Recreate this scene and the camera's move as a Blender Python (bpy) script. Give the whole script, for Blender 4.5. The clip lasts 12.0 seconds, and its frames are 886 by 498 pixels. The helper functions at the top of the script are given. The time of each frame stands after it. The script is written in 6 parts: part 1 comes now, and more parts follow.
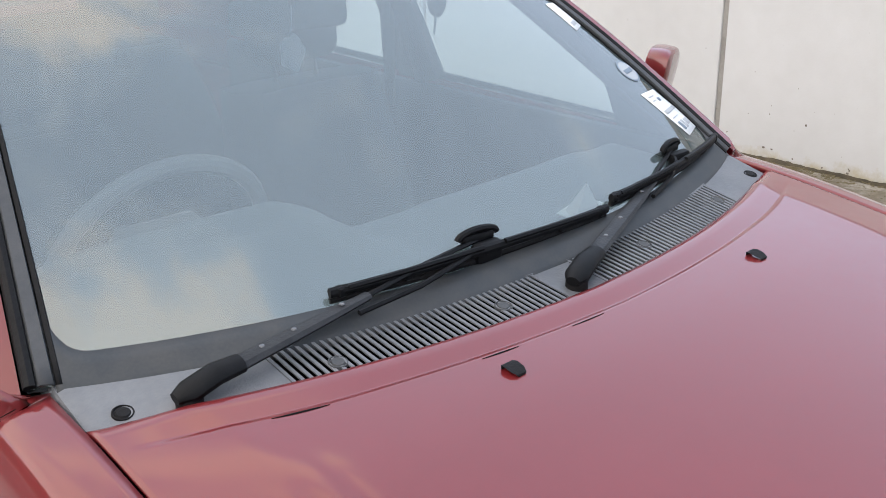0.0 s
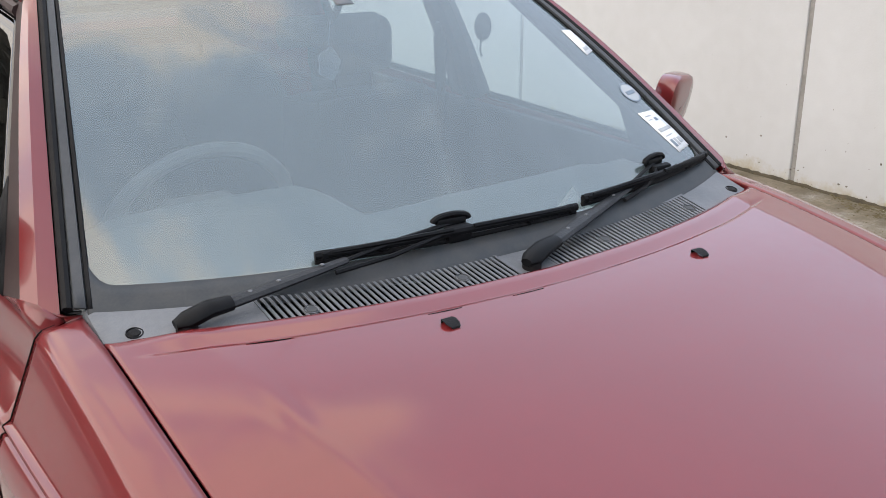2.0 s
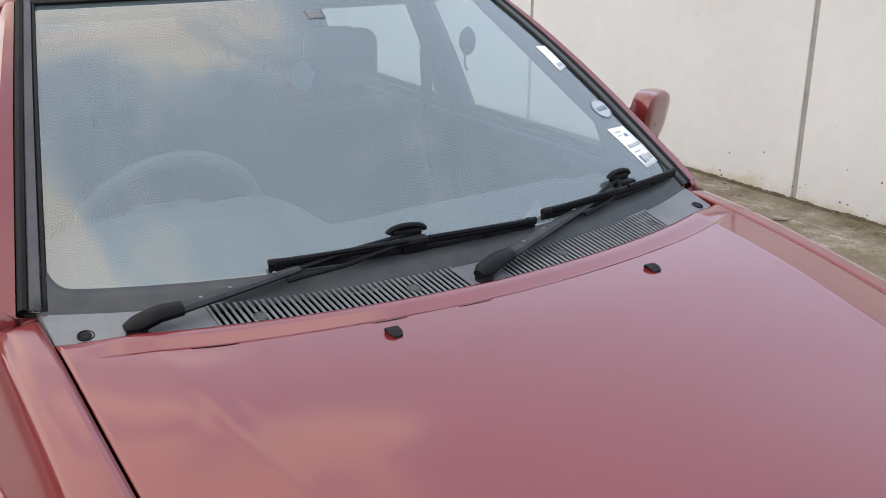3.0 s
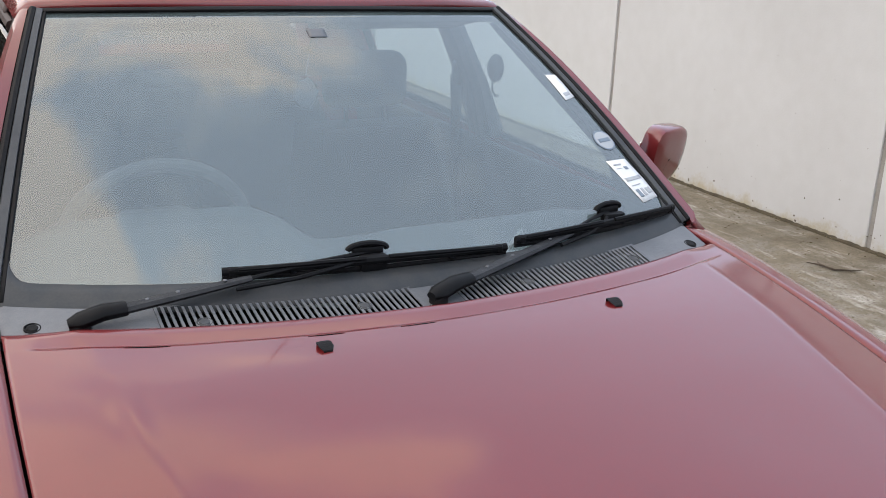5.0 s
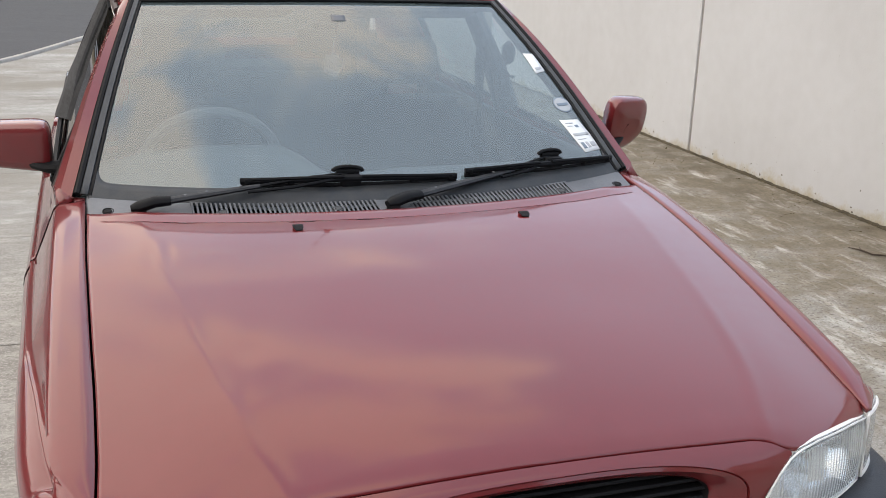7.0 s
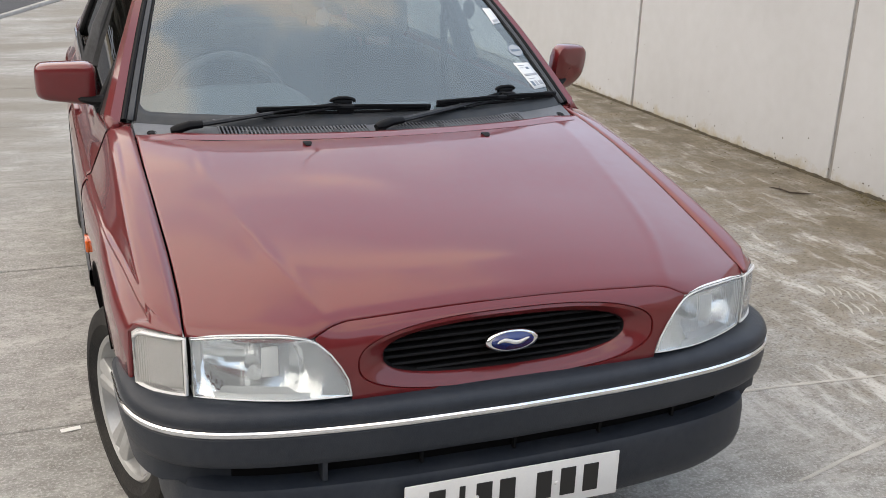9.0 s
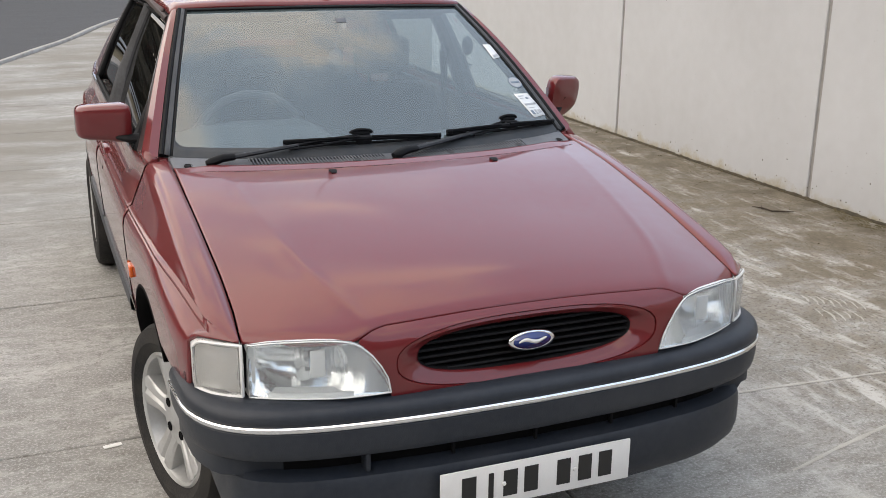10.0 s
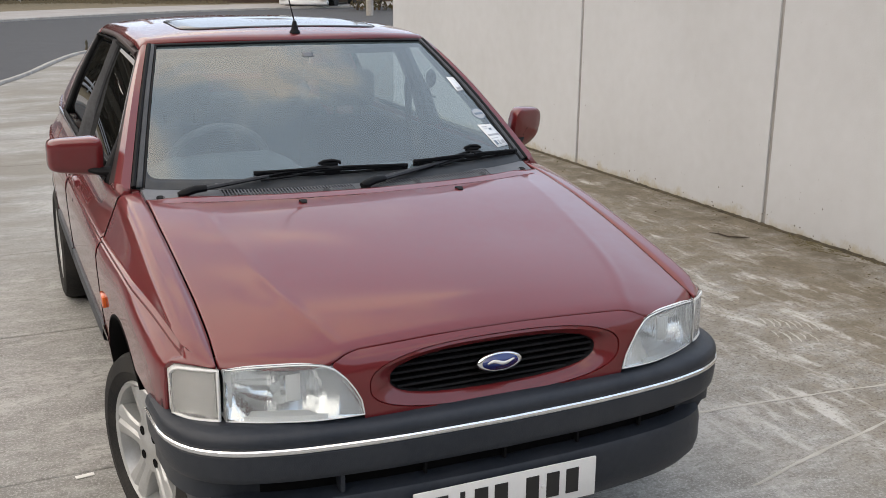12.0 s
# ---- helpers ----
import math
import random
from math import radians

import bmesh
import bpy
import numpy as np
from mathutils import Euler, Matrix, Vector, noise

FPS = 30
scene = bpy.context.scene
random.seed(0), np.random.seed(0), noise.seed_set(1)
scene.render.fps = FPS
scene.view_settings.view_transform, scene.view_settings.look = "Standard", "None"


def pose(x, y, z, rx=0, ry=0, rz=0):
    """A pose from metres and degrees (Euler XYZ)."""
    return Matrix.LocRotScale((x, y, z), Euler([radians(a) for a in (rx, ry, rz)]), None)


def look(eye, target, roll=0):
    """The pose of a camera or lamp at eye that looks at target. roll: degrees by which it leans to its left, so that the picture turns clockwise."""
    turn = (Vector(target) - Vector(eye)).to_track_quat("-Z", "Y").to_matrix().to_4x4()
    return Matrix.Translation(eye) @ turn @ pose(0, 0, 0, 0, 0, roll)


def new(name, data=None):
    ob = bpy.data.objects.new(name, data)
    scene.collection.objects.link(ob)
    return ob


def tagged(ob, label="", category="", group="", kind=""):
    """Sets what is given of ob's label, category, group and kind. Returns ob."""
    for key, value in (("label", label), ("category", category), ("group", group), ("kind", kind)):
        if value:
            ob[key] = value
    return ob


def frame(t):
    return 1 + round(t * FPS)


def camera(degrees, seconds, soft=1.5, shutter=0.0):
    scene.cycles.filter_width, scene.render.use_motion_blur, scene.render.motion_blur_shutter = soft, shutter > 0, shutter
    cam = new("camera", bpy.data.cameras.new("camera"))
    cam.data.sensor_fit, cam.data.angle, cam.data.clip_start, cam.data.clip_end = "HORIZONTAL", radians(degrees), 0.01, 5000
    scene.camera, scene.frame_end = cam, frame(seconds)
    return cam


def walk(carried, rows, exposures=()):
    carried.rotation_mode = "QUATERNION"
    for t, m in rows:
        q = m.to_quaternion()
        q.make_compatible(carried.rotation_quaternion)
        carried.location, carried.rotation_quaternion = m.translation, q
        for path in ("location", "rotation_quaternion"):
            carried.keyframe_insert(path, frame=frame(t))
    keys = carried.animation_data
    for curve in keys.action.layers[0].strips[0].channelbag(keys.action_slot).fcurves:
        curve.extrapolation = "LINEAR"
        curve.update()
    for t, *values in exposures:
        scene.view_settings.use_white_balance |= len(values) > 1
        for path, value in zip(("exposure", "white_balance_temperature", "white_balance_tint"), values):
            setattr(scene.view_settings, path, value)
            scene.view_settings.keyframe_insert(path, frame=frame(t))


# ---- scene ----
cam = camera(47.2, 12.0, soft=0.6)
PATH = [
    (0, (-1.028, 0.126, 1.547), (0.203, 1.52, 0.811), -1.1),
    (0.5, (-1.05, 0.029, 1.541), (0.163, 1.461, 0.849), 0.2),
    (1, (-1.108, -0.101, 1.549), (0.037, 1.39, 0.867), -1.1),
    (1.5, (-1.097, -0.168, 1.571), (0.082, 1.283, 0.862), 0.3),
    (2, (-1.025, -0.227, 1.566), (0.039, 1.324, 0.886), -0.1),
    (2.5, (-0.98, -0.255, 1.578), (0.069, 1.299, 0.884), 0.4),
    (3, (-0.948, -0.316, 1.578), (0.085, 1.264, 0.918), 0.5),
    (3.2, (-0.952, -0.327, 1.573), (0.09, 1.25, 0.918), 0.6),
    (5, (-0.733, -0.441, 1.57), (0.131, 1.256, 0.96), 2.2),
    (5.5, (-0.669, -0.577, 1.552), (0.041, 1.188, 0.935), -0.9),
    (6, (-0.651, -0.788, 1.546), (0.017, 0.981, 0.895), -0.2),
    (6.5, (-0.619, -1.014, 1.575), (0.018, 0.774, 0.944), 1.4),
    (6.7, (-0.606, -1.099, 1.578), (-0.002, 0.706, 0.965), 1.8),
    (8.3, (-0.793, -1.563, 1.613), (-0.138, 0.234, 1.031), 0.8),
    (8.5, (-0.811, -1.634, 1.607), (-0.137, 0.146, 0.992), 1.2),
    (9, (-0.877, -1.769, 1.608), (-0.191, -0.008, 0.952), 2.0),
    (9.5, (-0.955, -1.866, 1.613), (-0.252, -0.111, 0.961), 1.6),
    (10, (-1.06, -1.974, 1.635), (-0.338, -0.205, 1.045), 0.6),
    (10.5, (-1.106, -2.046, 1.645), (-0.354, -0.278, 1.089), 0.6),
    (11, (-1.105, -2.06, 1.646), (-0.3, -0.312, 1.1), 0.8),
    (11.5, (-1.114, -2.052, 1.652), (-0.317, -0.29, 1.145), 0.7),
    (12, (-1.11, -2.046, 1.647), (-0.313, -0.29, 1.116), 0.5),
]
EXPOSURES = [(0.0, 0.27, 6150, 10), (3.0, 0.12, 6240, 10), (5.0, 0.03, 6180, 10), (6.5, 0.02, 6290, 10), (8.5, -0.11, 6450, 10), (9.5, -0.12, 6320, 10), (10.5, -0.21, 6380, 10), (12.0, -0.28, 6380, 10)]
walk(cam, [(t, look(eye, target, roll)) for t, eye, target, roll in PATH], EXPOSURES)

# ---- world and sun ----
SUN_EL, SUN_AZ = radians(38), radians(262)      # azimuth: clockwise from +y
world = bpy.data.worlds.new("sky")
scene.world = world
world.use_nodes = True
wn, wl = world.node_tree.nodes, world.node_tree.links
wn.clear()
sky = wn.new("ShaderNodeTexSky")
sky.sky_type, sky.sun_disc, sky.sun_elevation, sky.sun_rotation = "NISHITA", False, SUN_EL, SUN_AZ
sky_dim = wn.new("ShaderNodeVectorMath")
sky_dim.operation = "SCALE"
sky_dim.inputs["Scale"].default_value = 0.12
coord = wn.new("ShaderNodeTexCoord")
squash = wn.new("ShaderNodeMapping")
squash.inputs["Scale"].default_value = (1.0, 1.0, 2.0)
clouds = wn.new("ShaderNodeTexNoise")
clouds.inputs["Scale"].default_value, clouds.inputs["Detail"].default_value = 2.5, 5.0
clouds.inputs["Roughness"].default_value, clouds.inputs["Distortion"].default_value = 0.5, 0.4
tone = wn.new("ShaderNodeValToRGB")
tone.color_ramp.elements[0].position, tone.color_ramp.elements[0].color = 0.42, (1.03, 1.16, 1.38, 1)
tone.color_ramp.elements[1].position, tone.color_ramp.elements[1].color = 0.59, (2.22, 1.94, 1.64, 1)
mid = tone.color_ramp.elements.new(0.5)
mid.color = (1.28, 1.39, 1.55, 1)
veil = wn.new("ShaderNodeMix")
veil.data_type = "RGBA"
veil.inputs["Factor"].default_value = 0.82
# the overcast is a little brighter overhead than at the horizon
split = wn.new("ShaderNodeSeparateXYZ")
rise = wn.new("ShaderNodeMapRange")
rise.inputs["From Min"].default_value, rise.inputs["From Max"].default_value = 0.0, 1.0
rise.inputs["To Min"].default_value, rise.inputs["To Max"].default_value = 1.40, 1.34
lift = wn.new("ShaderNodeVectorMath")
lift.operation = "SCALE"
bg = wn.new("ShaderNodeBackground")
bg.inputs["Strength"].default_value = 1.0
wout = wn.new("ShaderNodeOutputWorld")
wl.new(sky.outputs["Color"], sky_dim.inputs[0])
wl.new(coord.outputs["Generated"], squash.inputs["Vector"])
wl.new(squash.outputs["Vector"], clouds.inputs["Vector"])
# the cloud is warmer on the sun's side and thinner overhead
side_split, warm_side = wn.new("ShaderNodeSeparateXYZ"), wn.new("ShaderNodeMath")
warm_side.operation = "MULTIPLY_ADD"
warm_side.inputs[1].default_value = -0.26
wl.new(coord.outputs["Generated"], side_split.inputs[0])
wl.new(side_split.outputs["X"], warm_side.inputs[0])
thin_top = wn.new("ShaderNodeMath")
thin_top.operation = "MULTIPLY_ADD"
thin_top.inputs[1].default_value = 0.10
wl.new(side_split.outputs["Z"], thin_top.inputs[0])
wl.new(clouds.outputs["Fac"], thin_top.inputs[2])
lower = wn.new("ShaderNodeMath")
lower.operation = "SUBTRACT"
lower.inputs[1].default_value = 0.045
wl.new(thin_top.outputs[0], lower.inputs[0])
wl.new(lower.outputs[0], warm_side.inputs[2])
wl.new(warm_side.outputs[0], tone.inputs["Fac"])
wl.new(sky_dim.outputs["Vector"], veil.inputs["A"])
wl.new(tone.outputs["Color"], veil.inputs["B"])
wl.new(coord.outputs["Generated"], split.inputs[0])
wl.new(split.outputs["Z"], rise.inputs["Value"])
wl.new(veil.outputs["Result"], lift.inputs[0])
wl.new(rise.outputs[0], lift.inputs["Scale"])
wl.new(lift.outputs["Vector"], bg.inputs["Color"])
wl.new(bg.outputs["Background"], wout.inputs["Surface"])

sun = new("sun", bpy.data.lights.new("sun", "SUN"))
sun.data.energy, sun.data.angle, sun.data.color = 0.6, radians(60), (1.0, 0.96, 0.91)
sun_way = Vector((math.sin(SUN_AZ) * math.cos(SUN_EL), math.cos(SUN_AZ) * math.cos(SUN_EL), math.sin(SUN_EL)))
sun.matrix_world = look(sun_way * 40, (0, 0, 0))


# ---- materials ----
def material(name, base, rough=0.5, metal=0.0, vary=0.0, scale=8.0, tint=None, bump=0.0, bump_scale=60.0,
             fine=0.0, coat=0.0, coat_rough=0.03, coat_ior=1.5, spec=0.5, rough_vary=0.0, random_piece=0.0, stretch=None):
    """A Principled surface with variation at two scales, fine relief and wear."""
    m = bpy.data.materials.new(name)
    m.use_nodes = True
    n, k = m.node_tree.nodes, m.node_tree.links
    p = n["Principled BSDF"]
    p.inputs["Base Color"].default_value = (*base, 1)
    p.inputs["Roughness"].default_value, p.inputs["Metallic"].default_value = rough, metal
    p.inputs["Specular IOR Level"].default_value = spec
    p.inputs["Coat Weight"].default_value, p.inputs["Coat Roughness"].default_value = coat, coat_rough
    p.inputs["Coat IOR"].default_value = coat_ior
    tc = n.new("ShaderNodeTexCoord")
    place = tc.outputs["Object"]
    if stretch:
        mp = n.new("ShaderNodeMapping")
        mp.inputs["Scale"].default_value = stretch
        k.new(place, mp.inputs["Vector"])
        place = mp.outputs["Vector"]
    colour = None
    if vary:
        big, small = n.new("ShaderNodeTexNoise"), n.new("ShaderNodeTexNoise")
        big.inputs["Scale"].default_value, big.inputs["Detail"].default_value = scale, 6
        small.inputs["Scale"].default_value, small.inputs["Detail"].default_value = scale * 11, 4
        k.new(place, big.inputs["Vector"]), k.new(place, small.inputs["Vector"])
        add = n.new("ShaderNodeMath")
        add.operation = "MULTIPLY_ADD"
        add.inputs[1].default_value = 0.45
        k.new(small.outputs["Fac"], add.inputs[0]), k.new(big.outputs["Fac"], add.inputs[2])
        rng = n.new("ShaderNodeMapRange")
        rng.inputs["From Min"].default_value, rng.inputs["From Max"].default_value = 0.5, 0.95
        k.new(add.outputs[0], rng.inputs["Value"])
        mix = n.new("ShaderNodeMix")
        mix.data_type = "RGBA"
        other = tint or tuple(c * (1 - vary) for c in base)
        mix.inputs["A"].default_value, mix.inputs["B"].default_value = (*base, 1), (*other, 1)
        k.new(rng.outputs[0], mix.inputs["Factor"])
        colour = mix.outputs["Result"]
        if rough_vary:
            rr = n.new("ShaderNodeMapRange")
            rr.inputs["From Min"].default_value, rr.inputs["From Max"].default_value = 0.5, 0.95
            rr.inputs["To Min"].default_value, rr.inputs["To Max"].default_value = rough, min(1, rough + rough_vary)
            k.new(add.outputs[0], rr.inputs["Value"])
            k.new(rr.outputs[0], p.inputs["Roughness"])
    if random_piece:
        info, hs = n.new("ShaderNodeObjectInfo"), n.new("ShaderNodeHueSaturation")
        vr = n.new("ShaderNodeMapRange")
        vr.inputs["To Min"].default_value, vr.inputs["To Max"].default_value = 1 - random_piece, 1 + random_piece
        k.new(info.outputs["Random"], vr.inputs["Value"])
        k.new(vr.outputs[0], hs.inputs["Value"])
        if colour:
            k.new(colour, hs.inputs["Color"])
        else:
            hs.inputs["Color"].default_value = (*base, 1)
        colour = hs.outputs["Color"]
    if colour:
        k.new(colour, p.inputs["Base Color"])
    if bump:
        rel = n.new("ShaderNodeTexNoise")
        rel.inputs["Scale"].default_value, rel.inputs["Detail"].default_value = bump_scale, 6
        k.new(place, rel.inputs["Vector"])
        b = n.new("ShaderNodeBump")
        b.inputs["Strength"].default_value, b.inputs["Distance"].default_value = bump, 0.01
        k.new(rel.outputs["Fac"], b.inputs["Height"])
        k.new(b.outputs["Normal"], p.inputs["Normal"])
    return m


def clear_pane(name, tint, film=0.03, rough=0.0, film_colour=(0.55, 0.56, 0.55), flutes=0.0, depth=0.35):
    """Glass for a pane with real thickness, under a thin uneven pale film that whitens it."""
    m = bpy.data.materials.new(name)
    m.use_nodes = True
    n, k = m.node_tree.nodes, m.node_tree.links
    n.clear()
    out, gl, df = n.new("ShaderNodeOutputMaterial"), n.new("ShaderNodeBsdfGlass"), n.new("ShaderNodeBsdfDiffuse")
    gl.inputs["Color"].default_value = (*tint, 1)
    gl.inputs["Roughness"].default_value, gl.inputs["IOR"].default_value = rough, 1.52
    df.inputs["Color"].default_value = (*film_colour, 1)
    m1 = n.new("ShaderNodeMixShader")
    tc, ns = n.new("ShaderNodeTexCoord"), n.new("ShaderNodeTexNoise")
    ns.inputs["Scale"].default_value, ns.inputs["Detail"].default_value = 4.0, 5.0
    k.new(tc.outputs["Object"], ns.inputs["Vector"])
    rng = n.new("ShaderNodeMapRange")
    rng.inputs["From Min"].default_value, rng.inputs["From Max"].default_value = 0.35, 0.7
    rng.inputs["To Min"].default_value, rng.inputs["To Max"].default_value = film * 0.7, film * 1.3
    k.new(ns.outputs["Fac"], rng.inputs["Value"])
    k.new(rng.outputs[0], m1.inputs[0])
    k.new(gl.outputs[0], m1.inputs[1]), k.new(df.outputs[0], m1.inputs[2])
    k.new(m1.outputs[0], out.inputs["Surface"])
    if flutes:
        wv, b = n.new("ShaderNodeTexWave"), n.new("ShaderNodeBump")
        wv.inputs["Scale"].default_value, wv.inputs["Distortion"].default_value = flutes, 0.3
        k.new(tc.outputs["Object"], wv.inputs["Vector"])
        b.inputs["Strength"].default_value, b.inputs["Distance"].default_value = depth, 0.003
        k.new(wv.outputs["Fac"], b.inputs["Height"])
        k.new(b.outputs["Normal"], gl.inputs["Normal"])
    return m


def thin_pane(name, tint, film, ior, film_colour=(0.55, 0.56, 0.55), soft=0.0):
    """One face of a thin pane: tinted, seen straight through, with Fresnel gloss and a thin uneven film: dust, and
    painted haze where it is thick.
    """
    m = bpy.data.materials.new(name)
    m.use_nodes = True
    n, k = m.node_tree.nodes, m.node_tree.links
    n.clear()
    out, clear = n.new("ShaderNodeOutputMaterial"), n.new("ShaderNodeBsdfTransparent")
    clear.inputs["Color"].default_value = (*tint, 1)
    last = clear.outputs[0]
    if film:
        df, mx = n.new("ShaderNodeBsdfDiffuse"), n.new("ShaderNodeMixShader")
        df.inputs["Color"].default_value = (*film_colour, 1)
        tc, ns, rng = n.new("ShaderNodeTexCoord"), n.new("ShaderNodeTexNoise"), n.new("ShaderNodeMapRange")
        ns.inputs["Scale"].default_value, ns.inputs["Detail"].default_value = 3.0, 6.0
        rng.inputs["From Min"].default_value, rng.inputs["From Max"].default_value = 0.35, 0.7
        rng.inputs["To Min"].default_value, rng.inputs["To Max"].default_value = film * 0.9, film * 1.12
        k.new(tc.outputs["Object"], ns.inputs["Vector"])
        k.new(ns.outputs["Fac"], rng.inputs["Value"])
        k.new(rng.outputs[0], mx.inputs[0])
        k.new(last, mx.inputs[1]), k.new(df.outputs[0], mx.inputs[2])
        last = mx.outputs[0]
    if ior:
        gl, fr, mx = n.new("ShaderNodeBsdfGlossy"), n.new("ShaderNodeFresnel"), n.new("ShaderNodeMixShader")
        gl.inputs["Roughness"].default_value, fr.inputs["IOR"].default_value = soft, ior
        k.new(fr.outputs[0], mx.inputs[0])
        k.new(last, mx.inputs[1]), k.new(gl.outputs[0], mx.inputs[2])
        last = mx.outputs[0]
    k.new(last, out.inputs["Surface"])
    return m


PAINT = material("red_paint", (0.118, 0.0092, 0.0108), 0.42, 0.0, 0.2, 2.2, (0.134, 0.0125, 0.0150), 0.012, 9.0,
                 coat=1.0, coat_rough=0.065, coat_ior=1.51, spec=0.2, rough_vary=0.08)
BLACK_TRIM = material("black_rubber", (0.0055, 0.0055, 0.0065), 0.65, 0, 0.3, 14, (0.010, 0.010, 0.011), 0.15, 220, spec=0.15)
GREY_PLASTIC = material("faded_grey_plastic", (0.084, 0.092, 0.106), 0.50, 0, 0.5, 7, (0.128, 0.135, 0.147), 0.12, 260, spec=0.5)
TRIM_GREY = material("dark_grey_trim", (0.040, 0.044, 0.050), 0.6, 0, 0.5, 9, (0.062, 0.065, 0.070), 0.1, 260, spec=0.3)
BUMPER_PLASTIC = material("bumper_plastic", (0.013, 0.0175, 0.026), 0.46, 0, 0.5, 5, (0.030, 0.034, 0.042), 0.12, 320, spec=0.35)
# near-black: shade painted into gaps and cavities, also black seals and liners
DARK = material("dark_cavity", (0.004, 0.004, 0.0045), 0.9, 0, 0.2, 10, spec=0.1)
CHROME = material("chrome_strip", (0.86, 0.87, 0.88), 0.16, 1.0, 0.15, 30)
SILVER = material("silver_alloy", (0.52, 0.53, 0.53), 0.34, 0.55, 0.2, 14, (0.44, 0.44, 0.43), 0.04, 120, coat=0.3)
BRAKE = material("brake_metal", (0.10, 0.095, 0.09), 0.5, 0.6, 0.4, 20, (0.06, 0.052, 0.045), 0.1, 90)
TYRE = material("tyre_rubber", (0.016, 0.016, 0.017), 0.85, 0, 0.4, 12, (0.036, 0.034, 0.031), 0.3, 160, spec=0.25)
# windscreen film: some dust, mostly pale haze painted in for sky glare
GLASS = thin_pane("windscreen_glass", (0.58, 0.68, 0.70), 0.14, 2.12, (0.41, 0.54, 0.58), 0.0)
GLASS_BACK = thin_pane("windscreen_glass_back", (0.98, 0.985, 0.985), 0.0, 0)
SIDE_GLASS = thin_pane("side_glass", (0.90, 0.93, 0.935), 0.012, 1.72)
SIDE_GLASS_BACK = thin_pane("side_glass_back", (0.90, 0.93, 0.935), 0.0, 0)
# rear pane tinted dark to dim the bright view through it
REAR_TINT = thin_pane("rear_window_tint", (0.13, 0.14, 0.145), 0.0, 0)
# driver's side panes coloured darker in place of dark reflections and cabin shade
DARKENED_GLASS = thin_pane("darkened_side_glass", (0.10, 0.10, 0.10), 0.01, 1.72)
# pale film brightens the lenses in place of light scattered by the flutes
LENS = clear_pane("lamp_lens", (0.97, 0.985, 0.985), 0.10, 0.0, (0.82, 0.85, 0.88), 34.0, 0.16)
IND_LENS = clear_pane("indicator_lens", (0.95, 0.95, 0.94), 0.20, 0.10, (0.80, 0.79, 0.77), 75.0, 0.12)
REFLECTOR = material("lamp_reflector", (0.90, 0.91, 0.92), 0.16, 1.0, 0.05, 20)
LAMP_WHITE = material("lamp_housing", (0.76, 0.77, 0.77), 0.35, 0.2, 0.15, 20)
PLATE_WHITE = material("plate_white", (0.72, 0.72, 0.71), 0.35, 0, 0.08, 20, coat=0.4)
PLATE_BLACK = material("plate_black", (0.012, 0.012, 0.012), 0.4)
BADGE_BLUE = material("badge_blue", (0.012, 0.03, 0.16), 0.25, 0, 0.1, 40, coat=0.8)
AMBER = material("amber_lens", (0.75, 0.13, 0.01), 0.2, 0, 0.2, 60, coat=0.8)
DASH = material("dashboard_grey", (0.215, 0.235, 0.250), 0.75, 0, 0.2, 9, (0.245, 0.265, 0.280), spec=0.2)
# cabin greys set extra dark, so the cabin's shade is in the colour
CABIN = material("cabin_grey", (0.016, 0.017, 0.019), 0.85, 0, 0.3, 7, (0.05, 0.052, 0.057), 0.2, 200)
CLOTH = material("seat_cloth", (0.013, 0.014, 0.017), 0.95, 0, 0.4, 30, (0.022, 0.024, 0.028), 0.3, 400)
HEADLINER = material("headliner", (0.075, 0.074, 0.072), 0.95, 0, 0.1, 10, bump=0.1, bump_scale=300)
PAPER = material("white_paper", (0.8, 0.8, 0.78), 0.7, 0, 0.08, 20)
STICKER_GREY = material("sticker_print", (0.36, 0.39, 0.42), 0.6, 0, 0.1, 30)
PALE_BLUE = material("pale_blue_card", (0.17, 0.22, 0.28), 0.7, 0, 0.15, 30)
MIRROR = material("mirror_glass", (0.85, 0.86, 0.87), 0.02, 1.0)
PILLAR_BROWN = material("pillar_film", (0.032, 0.020, 0.020), 0.55, 0, 0.3, 12, (0.045, 0.03, 0.029), spec=0.3)
SUNROOF = material("sunroof_glass", (0.05, 0.05, 0.055), 0.12, 0, 0.2, 5, coat=0.2)



# ---- building helpers ----
def pane_of(name, verts, faces, mat, parent=None, label="", smooth=True, sharp=35, thick=0.0, shadow=True):
    """One mesh object from corners and faces, as a part of its parent."""
    me = bpy.data.meshes.new(name)
    me.from_pydata([tuple(v) for v in verts], [], faces)
    return finish(name, me, mat, parent, label, smooth, sharp, thick, shadow)


def finish(name, me, mat, parent, label="", smooth=True, sharp=35, thick=0.0, shadow=True, back=None):
    """back: a material for the inner face of a pane."""
    me.materials.append(mat)
    if back:
        me.materials.append(back)
    if smooth:
        me.polygons.foreach_set("use_smooth", [True] * len(me.polygons))
        me.set_sharp_from_angle(angle=radians(sharp))
    ob = new(name, me)
    if parent is not None:
        ob.parent = parent
    if label:
        tagged(ob, label)
    if thick:
        so = ob.modifiers.new("thickness", "SOLIDIFY")
        so.thickness, so.offset = thick, -1
        if back:
            so.material_offset, so.material_offset_rim = 1, 1
    ob.visible_shadow = shadow
    return ob


